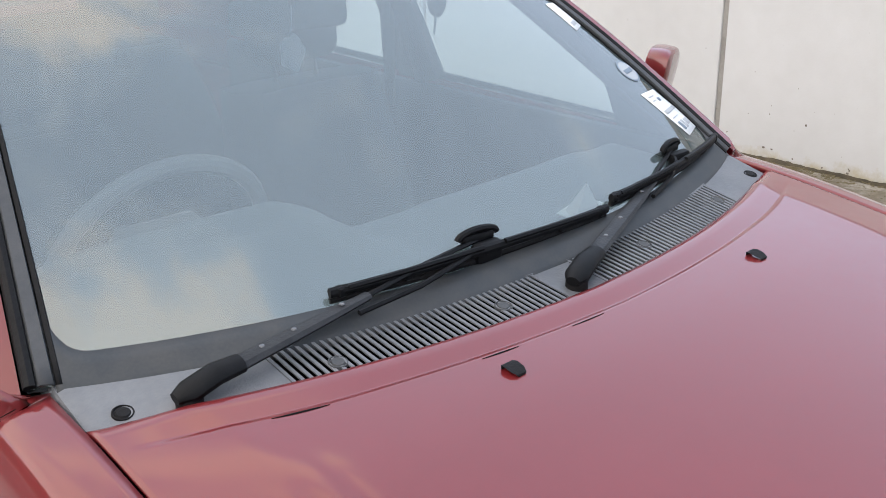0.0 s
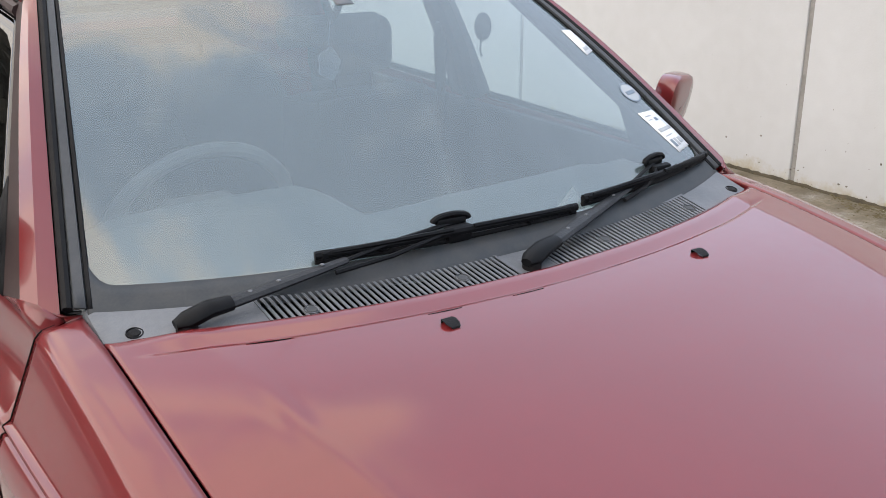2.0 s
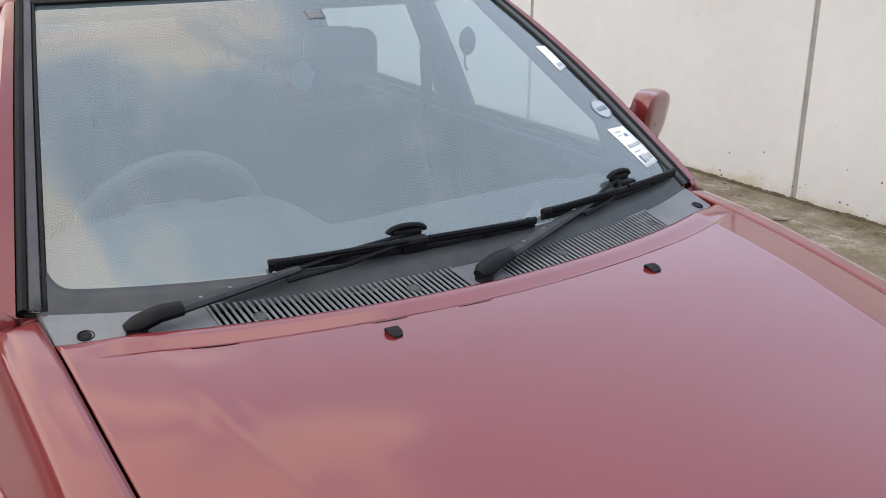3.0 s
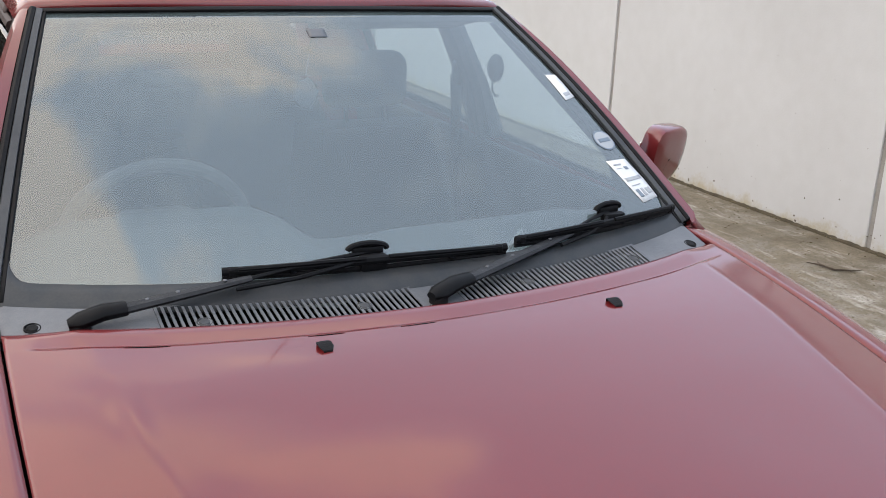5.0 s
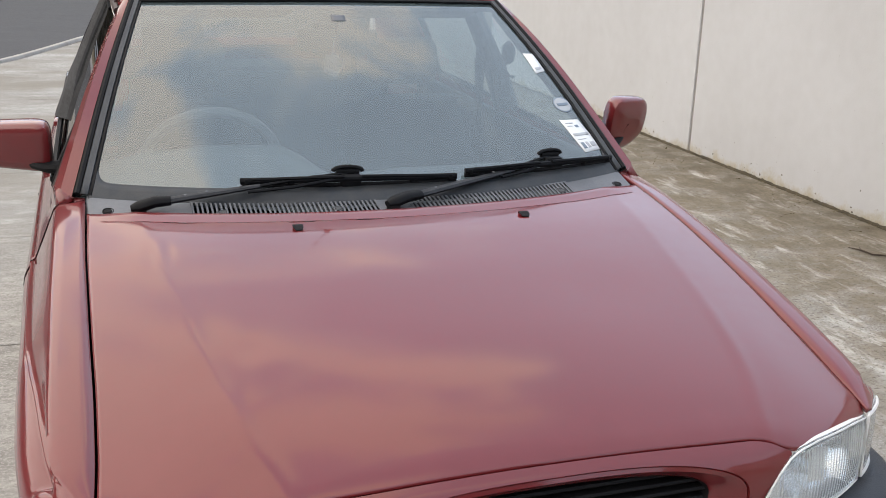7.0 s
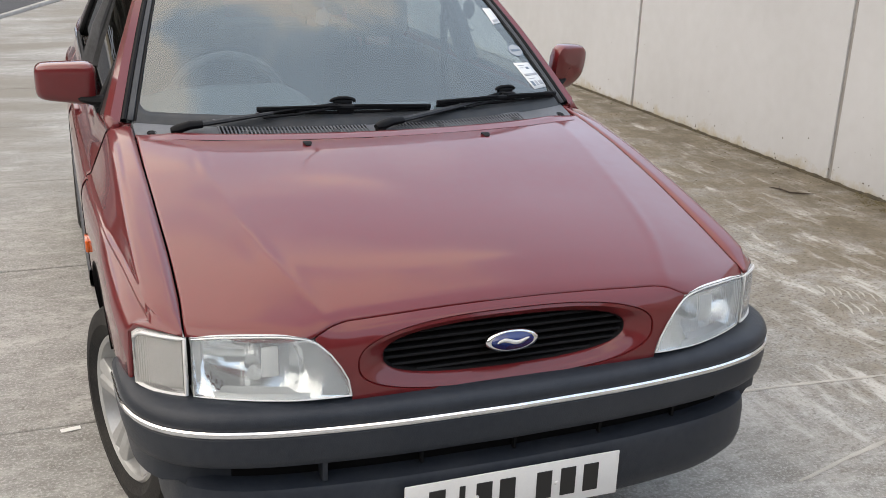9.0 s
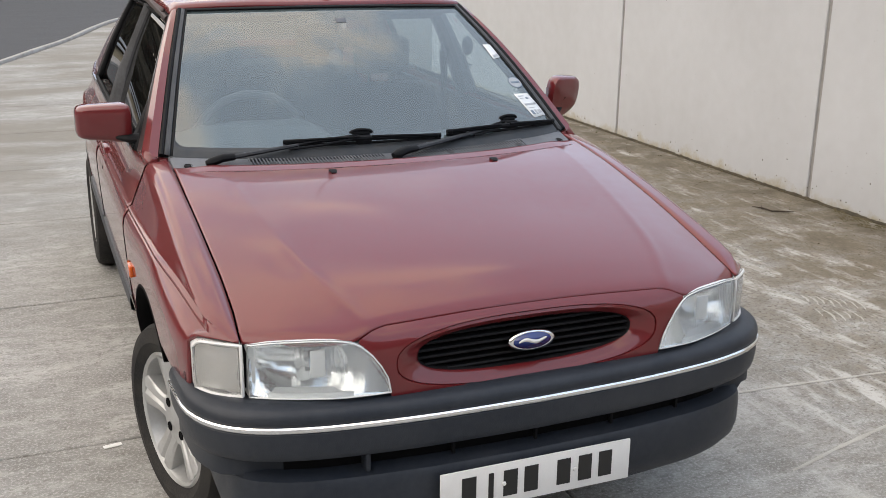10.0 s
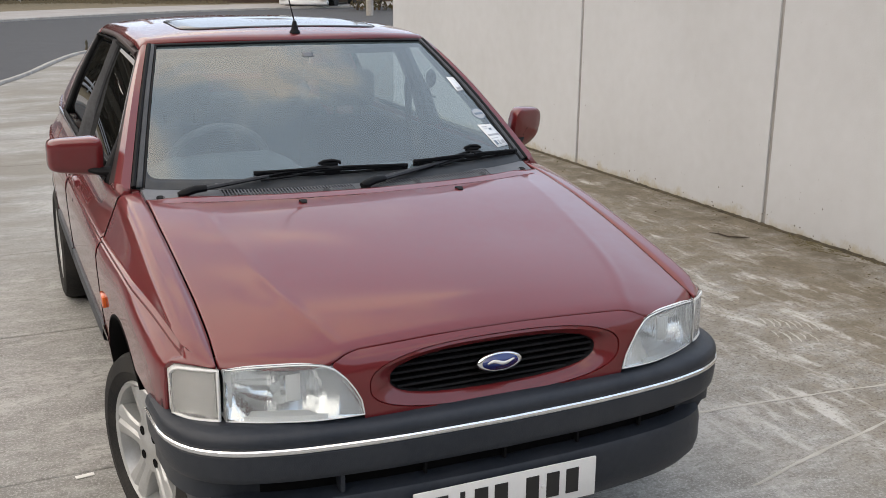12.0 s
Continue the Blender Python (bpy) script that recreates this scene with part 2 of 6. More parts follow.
def part(name, bm, mat, parent=None, label="", smooth=True, sharp=35, thick=0.0, shadow=True, back=None):
    me = bpy.data.meshes.new(name)
    bm.normal_update()
    bm.to_mesh(me)
    bm.free()
    return finish(name, me, mat, parent, label, smooth, sharp, thick, shadow, back)


def sheet(rows, out=None, close_u=False, drop=None, weld=1e-4):
    """A bmesh from rows of points; out: the way that its faces look; drop(p): leaves out faces there."""
    bm = bmesh.new()
    grid = [[bm.verts.new(p) for p in row] for row in rows]
    n = len(rows[0])
    for a, b in zip(grid, grid[1:]):
        for j in range(n if close_u else n - 1):
            q = (a[j], a[(j + 1) % n], b[(j + 1) % n], b[j])
            if drop and drop(sum((v.co for v in q), Vector()) / 4):
                continue
            bm.faces.new(q)
    bmesh.ops.remove_doubles(bm, verts=bm.verts, dist=weld)
    bmesh.ops.dissolve_degenerate(bm, edges=bm.edges, dist=1e-5)
    bm.normal_update()
    if out is not None:
        way = Vector(out)
        if sum(f.normal.dot(way) * f.calc_area() for f in bm.faces) < 0:
            bmesh.ops.reverse_faces(bm, faces=bm.faces)
    return bm


def box_bm(size, at=(0, 0, 0), bevel=0.0, seg=2, turn=None):
    bm = bmesh.new()
    bmesh.ops.create_cube(bm, size=1, matrix=Matrix.Translation(at) @ (turn or Matrix()) @ Matrix.Diagonal((*size, 1)))
    if bevel:
        bmesh.ops.bevel(bm, geom=list(bm.edges), offset=bevel, segments=seg, affect="EDGES", profile=0.5)
    return bm


def lathe(profile, centre, axis="x", seg=40, sign=1, closed=True):
    """A ring of (radius, along) points turned round an axis through the centre."""
    rows = []
    for i in range(seg):
        a = 2 * math.pi * i / seg
        c, s = math.cos(a), math.sin(a)
        row = []
        for r, h in profile:
            d = {"x": (sign * h, r * c, r * s), "y": (r * c, sign * h, r * s), "z": (r * c, r * s, sign * h)}[axis]
            row.append(Vector(centre) + Vector(d))
        rows.append(row)
    rows.append(rows[0])
    return sheet(rows, close_u=closed)


def tube_bm(points, radius, seg=8, radii=None, flat=1.0):
    """A round or flattened rod along points."""
    pts = [Vector(p) for p in points]
    rows = []
    for i, p in enumerate(pts):
        d = (pts[min(i + 1, len(pts) - 1)] - pts[max(i - 1, 0)]).normalized()
        side = d.cross(Vector((0, 0, 1)))
        side = side.normalized() if side.length > 1e-4 else Vector((1, 0, 0))
        up = side.cross(d)
        r = radii[i] if radii else radius
        rows.append([p + side * r * math.cos(a) + up * r * flat * math.sin(a) for a in (2 * math.pi * k / seg for k in range(seg))])
    bm = sheet(rows, close_u=True)
    ends = [e for e in bm.edges if e.is_boundary]
    if ends:
        bmesh.ops.holes_fill(bm, edges=ends, sides=0)
    bmesh.ops.recalc_face_normals(bm, faces=bm.faces)
    return bm


def curve(x, *pts):
    """A smooth value through (x, value) points."""
    if x <= pts[0][0]:
        return pts[0][1] + (x - pts[0][0]) * (pts[1][1] - pts[0][1]) / (pts[1][0] - pts[0][0])
    if x >= pts[-1][0]:
        return pts[-1][1] + (x - pts[-1][0]) * (pts[-1][1] - pts[-2][1]) / (pts[-1][0] - pts[-2][0])
    i = next(k for k in range(len(pts) - 1) if x <= pts[k + 1][0])
    (x0, y0), (x1, y1) = pts[i], pts[i + 1]
    d = (y1 - y0) / (x1 - x0)

    def slope(k):
        if k <= 0 or k >= len(pts) - 1:
            j = min(max(k, 0), len(pts) - 2) if k <= 0 else len(pts) - 2
            return (pts[j + 1][1] - pts[j][1]) / (pts[j + 1][0] - pts[j][0])
        a = (pts[k][1] - pts[k - 1][1]) / (pts[k][0] - pts[k - 1][0])
        b = (pts[k + 1][1] - pts[k][1]) / (pts[k + 1][0] - pts[k][0])
        return 0.0 if a * b <= 0 else 2 * a * b / (a + b)
    h, s = x1 - x0, (x - x0) / (x1 - x0)
    return ((2 * s ** 3 - 3 * s ** 2 + 1) * y0 + (s ** 3 - 2 * s ** 2 + s) * h * slope(i)
            + (-2 * s ** 3 + 3 * s ** 2) * y1 + (s ** 3 - s ** 2) * h * slope(i + 1))


def lerp(a, b, s):
    return a + (b - a) * s


def spread(a, b, n):
    return [a + (b - a) * i / (n - 1) for i in range(n)]


# ---- ground, wall, road ----
def ground_material(name, base, dark, pale, grime, wall_grime, scale=1.0):
    """Weathered concrete: stains, grit, streaks, and brown dirt that gathers near the wall's foot."""
    m = bpy.data.materials.new(name)
    m.use_nodes = True
    n, k = m.node_tree.nodes, m.node_tree.links
    p = n["Principled BSDF"]
    p.inputs["Roughness"].default_value = 0.9
    geo = n.new("ShaderNodeNewGeometry")

    def noise_of(sc, detail, stretch=(1, 1, 1), dist=0.0):
        mp, t = n.new("ShaderNodeMapping"), n.new("ShaderNodeTexNoise")
        mp.inputs["Scale"].default_value = stretch
        t.inputs["Scale"].default_value, t.inputs["Detail"].default_value = sc, detail
        t.inputs["Distortion"].default_value, t.inputs["Roughness"].default_value = dist, 0.66
        k.new(geo.outputs["Position"], mp.inputs["Vector"])
        k.new(mp.outputs["Vector"], t.inputs["Vector"])
        return t.outputs["Fac"]

    def ramp(v, lo, hi, a=0.0, b=1.0):
        r = n.new("ShaderNodeMapRange")
        r.inputs["From Min"].default_value, r.inputs["From Max"].default_value = lo, hi
        r.inputs["To Min"].default_value, r.inputs["To Max"].default_value = a, b
        k.new(v, r.inputs["Value"])
        return r.outputs[0]

    def mix(f, a, b):
        x = n.new("ShaderNodeMix")
        x.data_type = "RGBA"
        k.new(f, x.inputs["Factor"])
        for v, s in ((a, "A"), (b, "B")):
            if isinstance(v, tuple):
                x.inputs[s].default_value = (*v, 1)
            else:
                k.new(v, x.inputs[s])
        return x.outputs["Result"]

    def times(a, b):
        x = n.new("ShaderNodeMath")
        x.operation = "MULTIPLY"
        k.new(a, x.inputs[0]), k.new(b, x.inputs[1])
        return x.outputs[0]
    c = mix(ramp(noise_of(1.5 * scale, 12, (0.7, 1.4, 1), 0.1), 0.42, 0.62), base, dark)
    c = mix(ramp(noise_of(3.4 * scale, 12, (0.55, 1.7, 1), 0.2), 0.53, 0.66, 0, 0.55), c, pale)
    c = mix(ramp(noise_of(9 * scale, 8, (0.7, 1.3, 1), 0.5), 0.52, 0.64, 0, 0.6), c, dark)
    c = mix(ramp(noise_of(21, 8, (0.8, 1.2, 1), 0.3), 0.49, 0.61, 0, 0.65), c, dark)
    c = mix(ramp(noise_of(38, 5), 0.56, 0.66, 0, 0.75), c, grime)
    c = mix(ramp(noise_of(12, 10, (0.35, 2.0, 1), 0.2), 0.54, 0.64, 0, 0.5), c, dark)
    c = mix(ramp(noise_of(95, 3), 0.5, 0.62, 0, 0.45), c, pale)
    c = mix(ramp(noise_of(55, 6, (0.8, 1.2, 1), 0.4), 0.60, 0.66, 0, 0.6), c, grime)
    if wall_grime:
        sy = n.new("ShaderNodeSeparateXYZ")
        k.new(geo.outputs["Position"], sy.inputs[0])
        mud = times(ramp(sy.outputs["Y"], 2.0, 6.0), ramp(noise_of(0.8, 12, (0.6, 1.2, 1), 0.3), 0.40, 0.56, 0.25, 0.85))
        c = mix(mud, c, (0.185, 0.168, 0.138))
        sx = n.new("ShaderNodeSeparateXYZ")
        k.new(geo.outputs["Position"], sx.inputs[0])
        near = times(ramp(sx.outputs["X"], 1.2, 2.7, 0.2, 1.0), ramp(noise_of(2.3, 10, (0.8, 1.3, 1), 0.2), 0.38, 0.54))
        near2 = times(ramp(sx.outputs["X"], 2.35, 3.6, 0.0, 1.0), ramp(noise_of(4.5, 8), 0.34, 0.6))
        flank = times(ramp(sx.outputs["X"], -0.4, 0.9, 0.0, 1.0), near)
        c = mix(flank, c, wall_grime)
        flakes = times(ramp(sx.outputs["X"], 0.8, 1.6), ramp(noise_of(4.2, 12, (1.7, 0.5, 1), 0.25), 0.53, 0.64, 0, 0.75))
        c = mix(flakes, c, pale)
        gravel = times(ramp(sx.outputs["X"], 1.0, 2.2), ramp(noise_of(17, 9, (1.4, 0.7, 1), 0.2), 0.48, 0.60, 0, 0.55))
        c = mix(gravel, c, (0.25, 0.222, 0.175))
        crumbs = times(ramp(sx.outputs["X"], 0.9, 2.0), ramp(noise_of(60, 4), 0.55, 0.63, 0, 0.7))
        c = mix(crumbs, c, (0.075, 0.062, 0.045))
        c = mix(near2, c, (0.092, 0.077, 0.052))
    k.new(c, p.inputs["Base Color"])
    b = n.new("ShaderNodeBump")
    b.inputs["Strength"].default_value, b.inputs["Distance"].default_value = 0.35, 0.006
    k.new(noise_of(75, 6), b.inputs["Height"])
    k.new(b.outputs["Normal"], p.inputs["Normal"])
    return m


CONCRETE = ground_material("weathered_concrete", (0.376, 0.372, 0.355), (0.210, 0.205, 0.190), (0.555, 0.548, 0.525),
                           (0.17, 0.16, 0.142), (0.165, 0.142, 0.106))
SUBSOIL = ground_material("joint_dirt", (0.17, 0.15, 0.12), (0.10, 0.09, 0.07), (0.22, 0.2, 0.17), (0.07, 0.06, 0.05), None)
ASPHALT = ground_material("asphalt", (0.052, 0.053, 0.057), (0.042, 0.043, 0.046), (0.075, 0.076, 0.08), (0.03, 0.03, 0.032), None)
PALE_CHALK = material("pale_scratch", (0.47, 0.455, 0.42), 0.95, 0, 0.4, 14, (0.34, 0.325, 0.29), 0.3, 90)
KERB_STONE = material("kerb_concrete", (0.40, 0.38, 0.35), 0.9, 0, 0.35, 4, (0.27, 0.25, 0.22), 0.3, 60)
PAVING = material("far_pavement", (0.36, 0.34, 0.32), 0.9, 0, 0.3, 0.8, (0.28, 0.26, 0.24), 0.2, 20)
WALL_PAINT = material("painted_concrete", (0.520, 0.537, 0.560), 0.85, 0, 0.12, 0.9, (0.465, 0.478, 0.494), 0.08, 90, random_piece=0.012)
def stain_foot(m, colour, top):
    """Splash stains with a ragged edge along the foot of a wall."""
    n, k = m.node_tree.nodes, m.node_tree.links
    p = n["Principled BSDF"]
    old = p.inputs["Base Color"].links[0].from_socket
    geo, sp, ns = n.new("ShaderNodeNewGeometry"), n.new("ShaderNodeSeparateXYZ"), n.new("ShaderNodeTexNoise")
    ns.inputs["Scale"].default_value, ns.inputs["Detail"].default_value, ns.inputs["Roughness"].default_value = 5.0, 10, 0.72
    fall, add, edge, mx = n.new("ShaderNodeMapRange"), n.new("ShaderNodeMath"), n.new("ShaderNodeMapRange"), n.new("ShaderNodeMix")
    fall.inputs["From Max"].default_value, fall.inputs["To Min"].default_value, fall.inputs["To Max"].default_value = top, 0.30, -0.25
    add.operation = "ADD"
    edge.inputs["From Min"].default_value, edge.inputs["From Max"].default_value = 0.62, 0.82
    edge.inputs["To Max"].default_value = 0.75
    mx.data_type = "RGBA"
    mx.inputs["B"].default_value = (*colour, 1)
    k.new(geo.outputs["Position"], sp.inputs[0]), k.new(geo.outputs["Position"], ns.inputs["Vector"])
    k.new(sp.outputs["Z"], fall.inputs["Value"])
    k.new(fall.outputs[0], add.inputs[0]), k.new(ns.outputs["Fac"], add.inputs[1])
    k.new(add.outputs[0], edge.inputs["Value"])
    k.new(edge.outputs[0], mx.inputs["Factor"]), k.new(old, mx.inputs["A"])
    k.new(mx.outputs["Result"], p.inputs["Base Color"])


stain_foot(WALL_PAINT, (0.36, 0.31, 0.20), 0.22)
MASTIC = material("joint_mastic", (0.30, 0.295, 0.285), 0.8, 0, 0.3, 9, (0.20, 0.195, 0.19), 0.3, 60)
MOSS = material("moss_and_dirt", (0.066, 0.058, 0.024), 0.95, 0, 0.7, 26, (0.135, 0.110, 0.062), 0.9, 120)
FOOT_DIRT = material("damp_dirt", (0.040, 0.034, 0.022), 0.95, 0, 0.6, 14, (0.085, 0.070, 0.045), 0.9, 120)
RENDER_GREY = material("grey_render", (0.115, 0.112, 0.11), 0.9, 0, 0.3, 1.2, (0.085, 0.083, 0.08), 0.2, 40)
PIT = material("wall_speck", (0.16, 0.14, 0.12), 0.9, 0, 0.3, 30)
GRASS = material("dry_grass", (0.20, 0.162, 0.10), 0.95, 0, 0.5, 6, (0.13, 0.108, 0.066))
FENCE = material("brown_fence", (0.060, 0.038, 0.028), 0.8, 0, 0.4, 3, (0.085, 0.055, 0.04), 0.2, 30)
RAIL = material("galvanised_rail", (0.62, 0.63, 0.64), 0.45, 0.3, 0.2, 3)
TRUCK_WHITE = material("truck_white", (0.75, 0.76, 0.77), 0.3, 0, 0.1, 2, coat=0.5)
TRUCK_DARK = material("truck_dark", (0.03, 0.032, 0.035), 0.5, 0, 0.2, 5)
POST_PINK = material("pale_wood_post", (0.34, 0.25, 0.21), 0.85, 0, 0.3, 4, (0.25, 0.18, 0.15), 0.2, 40)
TRUCK_BLUE = material("truck_blue_grey", (0.28, 0.34, 0.40), 0.35, 0, 0.15, 3, coat=0.4)
SHRUB = material("dark_shrub_leaf", (0.045, 0.045, 0.03), 0.9, 0, 0.5, 5, (0.07, 0.05, 0.03))
LEAF = material("autumn_leaf", (0.13, 0.075, 0.035), 0.9, 0, 0.6, 5, (0.06, 0.07, 0.03))
BARK = material("twig_bark", (0.06, 0.045, 0.032), 0.9, 0, 0.3, 20)

ground = pane_of("ground", [(-3000, -3000, -0.02), (3000, -3000, -0.02), (3000, 3000, -0.02), (-3000, 3000, -0.02)],
                 [(0, 1, 2, 3)], SUBSOIL, smooth=False)
tagged(ground, "weathered grey concrete forecourt with stains and joints", "ground", kind="structure")

NEAR_KERB = [(-34, -30), (-20, -13), (-9, 2), (-4.4, 7.2), (-1.7, 11.6), (-0.92, 13.9), (-0.42, 15.38), (0.17, 17.65), (0.84, 19.6), (2.4, 21.4), (5.5, 23.2), (12, 25.5), (40, 31), (90, 38)]
FAR_KERB = [(-60, -20), (-30, 3), (-12, 20.5), (-6, 27), (-0.5, 32.3), (2.8, 35.5), (7.9, 39.2), (14, 42.0), (25, 45), (60, 52), (120, 59)]


def strip(name, left, right, z, mat):
    rows = [[(a[0], a[1], z), (b[0], b[1], z)] for a, b in zip(left, right)]
    return part(name, sheet(rows, (0, 0, 1)), mat, smooth=False)


def resample(line, n):
    pts = [Vector(p) for p in line]
    t = spread(0, len(pts) - 1, n)
    xs = [(i, p.x) for i, p in enumerate(pts)]
    ys = [(i, p.y) for i, p in enumerate(pts)]
    return [(curve(v, *xs), curve(v, *ys)) for v in t]


def shifted(line, d):
    out = []
    for i, p in enumerate(line):
        a, b = Vector(line[max(i - 1, 0)]), Vector(line[min(i + 1, len(line) - 1)])
        w = (b - a).normalized()
        out.append((p[0] - w.y * d, p[1] + w.x * d))
    return out


near_line, far_line = resample(NEAR_KERB, 90), resample(FAR_KERB, 90)
road = strip("road", shifted(near_line, 0.065), far_line, -0.012, ASPHALT)
tagged(road, "dark grey asphalt road curving past the forecourt", "road", kind="structure")


def kerb(name, line, width, top):
    rows = []
    for a, b in zip(line, shifted(line, width)):
        rows.append([(a[0], a[1], -0.02), (a[0], a[1], top - 0.015), (lerp(a[0], b[0], 0.12), lerp(a[1], b[1], 0.12), top),
                     (lerp(a[0], b[0], 0.88), lerp(a[1], b[1], 0.88), top), (b[0], b[1], top - 0.015), (b[0], b[1], -0.02)])
    return tagged(part(name, sheet(rows, (0, 0, 1)), KERB_STONE), "pale concrete kerb along the road", "kerb", kind="structure")


kerb("kerb", near_line, 0.075, 0.025)
kerb("kerb", far_line, 0.16, 0.07)
pave_out = shifted(far_line, 4.4)
tagged(strip("pavement", shifted(far_line, 0.16), pave_out, 0.055, PAVING), "pale far pavement beside the road", "pavement", kind="structure")
tagged(strip("verge", pave_out, shifted(far_line, 17), 0.045, GRASS), "dry grass verge below the brown fence", "verge", kind="structure")

# concrete bays, each a slab of its own
JOINTS_L = [1.28 + 1.49 * k for k in range(-7, 14)]
JOINTS_R = [-7.6, -3.1, 6.95, 11.5, 17.2]


def kerb_x(y):
    return curve(y, *[(p[1], p[0]) for p in near_line if -29 < p[1] < 25])


def slab(x0, x1, y0, y1, follow):
    g = 0.004
    x0, x1, y0, y1 = x0 + g, x1 - g, y0 + g, y1 - g
    e, t = 0.006, 0.0 + random.uniform(-0.0012, 0.0012)
    lo = [(x0, y0), (x1, y0), (x1, y1), (x0, y1)]
    if follow:
        lo[0], lo[3] = (kerb_x(y0) + 0.07, y0), (kerb_x(y1) + 0.07, y1)
    cx, cy = sum(p[0] for p in lo) / 4, sum(p[1] for p in lo) / 4
    v = [(x, y, -0.02) for x, y in lo] + [(x, y, t - e * 0.6) for x, y in lo]
    v += [(x + (e if x < cx else -e), y + (e if y < cy else -e), t) for x, y in lo]
    f = [(8, 9, 10, 11)]
    for i in range(4):
        j = (i + 1) % 4
        f += [(i, j, 4 + j, 4 + i), (4 + i, 4 + j, 8 + j, 8 + i)]
    pane_of("slab", v, f, CONCRETE, ground, smooth=False)


for a, b in zip(JOINTS_L, JOINTS_L[1:]):
    slab(-9, -4.6 if b < 8 else -3.5, a, b, True) if b < 6.5 else None
    if b < 6.5:
        slab(-4.6, 0.35, a, b, False)
    elif b < 20:
        slab(-4, 0.35 if b < 17 else 3.58, a, b, True)
for a, b in zip(JOINTS_R, JOINTS_R[1:]):
    if b < 17.8:
        slab(0.35, 3.6, a, b, False)

# wall of precast panels
wall = new("wall_east")
tagged(wall, "white painted concrete panel wall with grey joints", "wall", kind="structure")
WALL_X, WALL_TOP = 3.62, 2.0
WALL_JOINTS = [3.14 + 2.40 * k for k in range(-4, 2)] + [9.95]
for a, b in zip(WALL_JOINTS, WALL_JOINTS[1:]):
    bm = box_bm((0.16, b - a - 0.034, WALL_TOP), (WALL_X + 0.08, (a + b) / 2, WALL_TOP / 2 - 0.01), 0.006, 2)
    part("panel", bm, WALL_PAINT, wall, smooth=False)
    part("joint", box_bm((0.1, 0.034, WALL_TOP - 0.02), (WALL_X + 0.06, b, WALL_TOP / 2 - 0.02), 0.003, 1), MASTIC, wall,
         "grey mastic joint", smooth=False)
part("coping", box_bm((0.22, WALL_JOINTS[-1] - WALL_JOINTS[0], 0.07), (WALL_X + 0.08, (WALL_JOINTS[-1] + WALL_JOINTS[0]) / 2, WALL_TOP + 0.025), 0.01),
     KERB_STONE, wall, smooth=False)
rnd = random.Random(5)
bm = bmesh.new()
for _ in range(620):
    y, z = rnd.uniform(-1, 7), rnd.random() ** 3.2 * 1.5 + 0.02
    r = rnd.uniform(0.002, 0.0055) * (1.7 if z < 0.25 and rnd.random() < 0.4 else 1)
    bmesh.ops.create_icosphere(bm, subdivisions=1, radius=r, matrix=Matrix.Translation((WALL_X + 0.001, y, z)) @ Matrix.Diagonal((0.25, rnd.uniform(0.7, 1.6), 1, 1)))
specks = part("speck", bm, PIT, wall, "dark pits and specks in the paint")
tagged(specks, kind="stuff")

# dark dirt along the foot of the wall, and moss clumps that spread from it
rows = []
for i in range(700):
    y = -6 + 16.2 * i / 699
    w = 0.018 + 0.030 * max(0, noise.noise((y * 1.7, 3, 0))) + 0.016 * noise.noise((y * 9, 7, 0)) + 0.010 * noise.noise((y * 37, 4, 1))
    h = 0.012 + 0.010 * noise.noise((y * 6, 1, 4)) + 0.012 * noise.noise((y * 31, 2, 8))
    rows.append([(WALL_X + 0.004, y, max(0.008, h)), (WALL_X - w * 0.3, y, max(0.006, h * 0.8)),
                 (WALL_X - w * 0.7, y, max(0.004, h * 0.4 + 0.006 * noise.noise((y * 50, 9, 3)))), (WALL_X - max(0.010, w), y, -0.004)])
tagged(part("dirt", sheet(rows, (-0.5, 0, 1)), FOOT_DIRT, sharp=80), "dark damp dirt along the foot of the wall", "dirt", kind="stuff")
rnd = random.Random(21)
verts, faces = [], []
for _ in range(2600):
    y = rnd.gauss(2.55, 0.17) if rnd.random() < 0.5 else rnd.uniform(-1.5, 9)
    reach = 0.03 + 0.16 * math.exp(-((y - 2.55) / 0.24) ** 2) + 0.035 * max(0, noise.noise((y * 2.3, 5, 0)))
    x = WALL_X - 0.004 - reach * rnd.random() ** 1.5
    if noise.noise((x * 22, y * 15, 2)) < rnd.uniform(-0.25, 0.25):
        continue
    r, o = rnd.uniform(0.002, 0.0065), len(verts)
    ring = rnd.randint(4, 6)
    for q in range(ring):
        a, e = 2 * math.pi * q / ring, r * rnd.uniform(0.7, 1.6)
        verts.append((x + e * math.cos(a), y + 1.3 * e * math.sin(a), 0.001))
    verts.append((x + rnd.gauss(0, r * 0.3), y + rnd.gauss(0, r * 0.3), r * rnd.uniform(0.5, 1.2)))
    faces += [(o + q, o + (q + 1) % ring, o + ring) for q in range(ring)]
tagged(pane_of("moss", verts, faces, MOSS, sharp=80), "ragged olive-brown moss clumps at the foot of the wall", "moss", kind="stuff")
rnd = random.Random(8)
bm = bmesh.new()
for _ in range(500):
    x, y = WALL_X - abs(rnd.gauss(0, 0.35)) - 0.02, rnd.uniform(-3, 9)
    r = rnd.uniform(0.002, 0.006)
    bmesh.ops.create_icosphere(bm, subdivisions=1, radius=r, matrix=Matrix.Translation((x, y, r * 0.25)) @ Matrix.Rotation(rnd.uniform(0, 3), 4, "Z") @ Matrix.Diagonal((1, rnd.uniform(0.6, 2.2), 0.5, 1)))
tagged(part("litter_crumbs", bm, MOSS), "crumbs of dirt and leaf litter by the wall", "litter", kind="stuff")

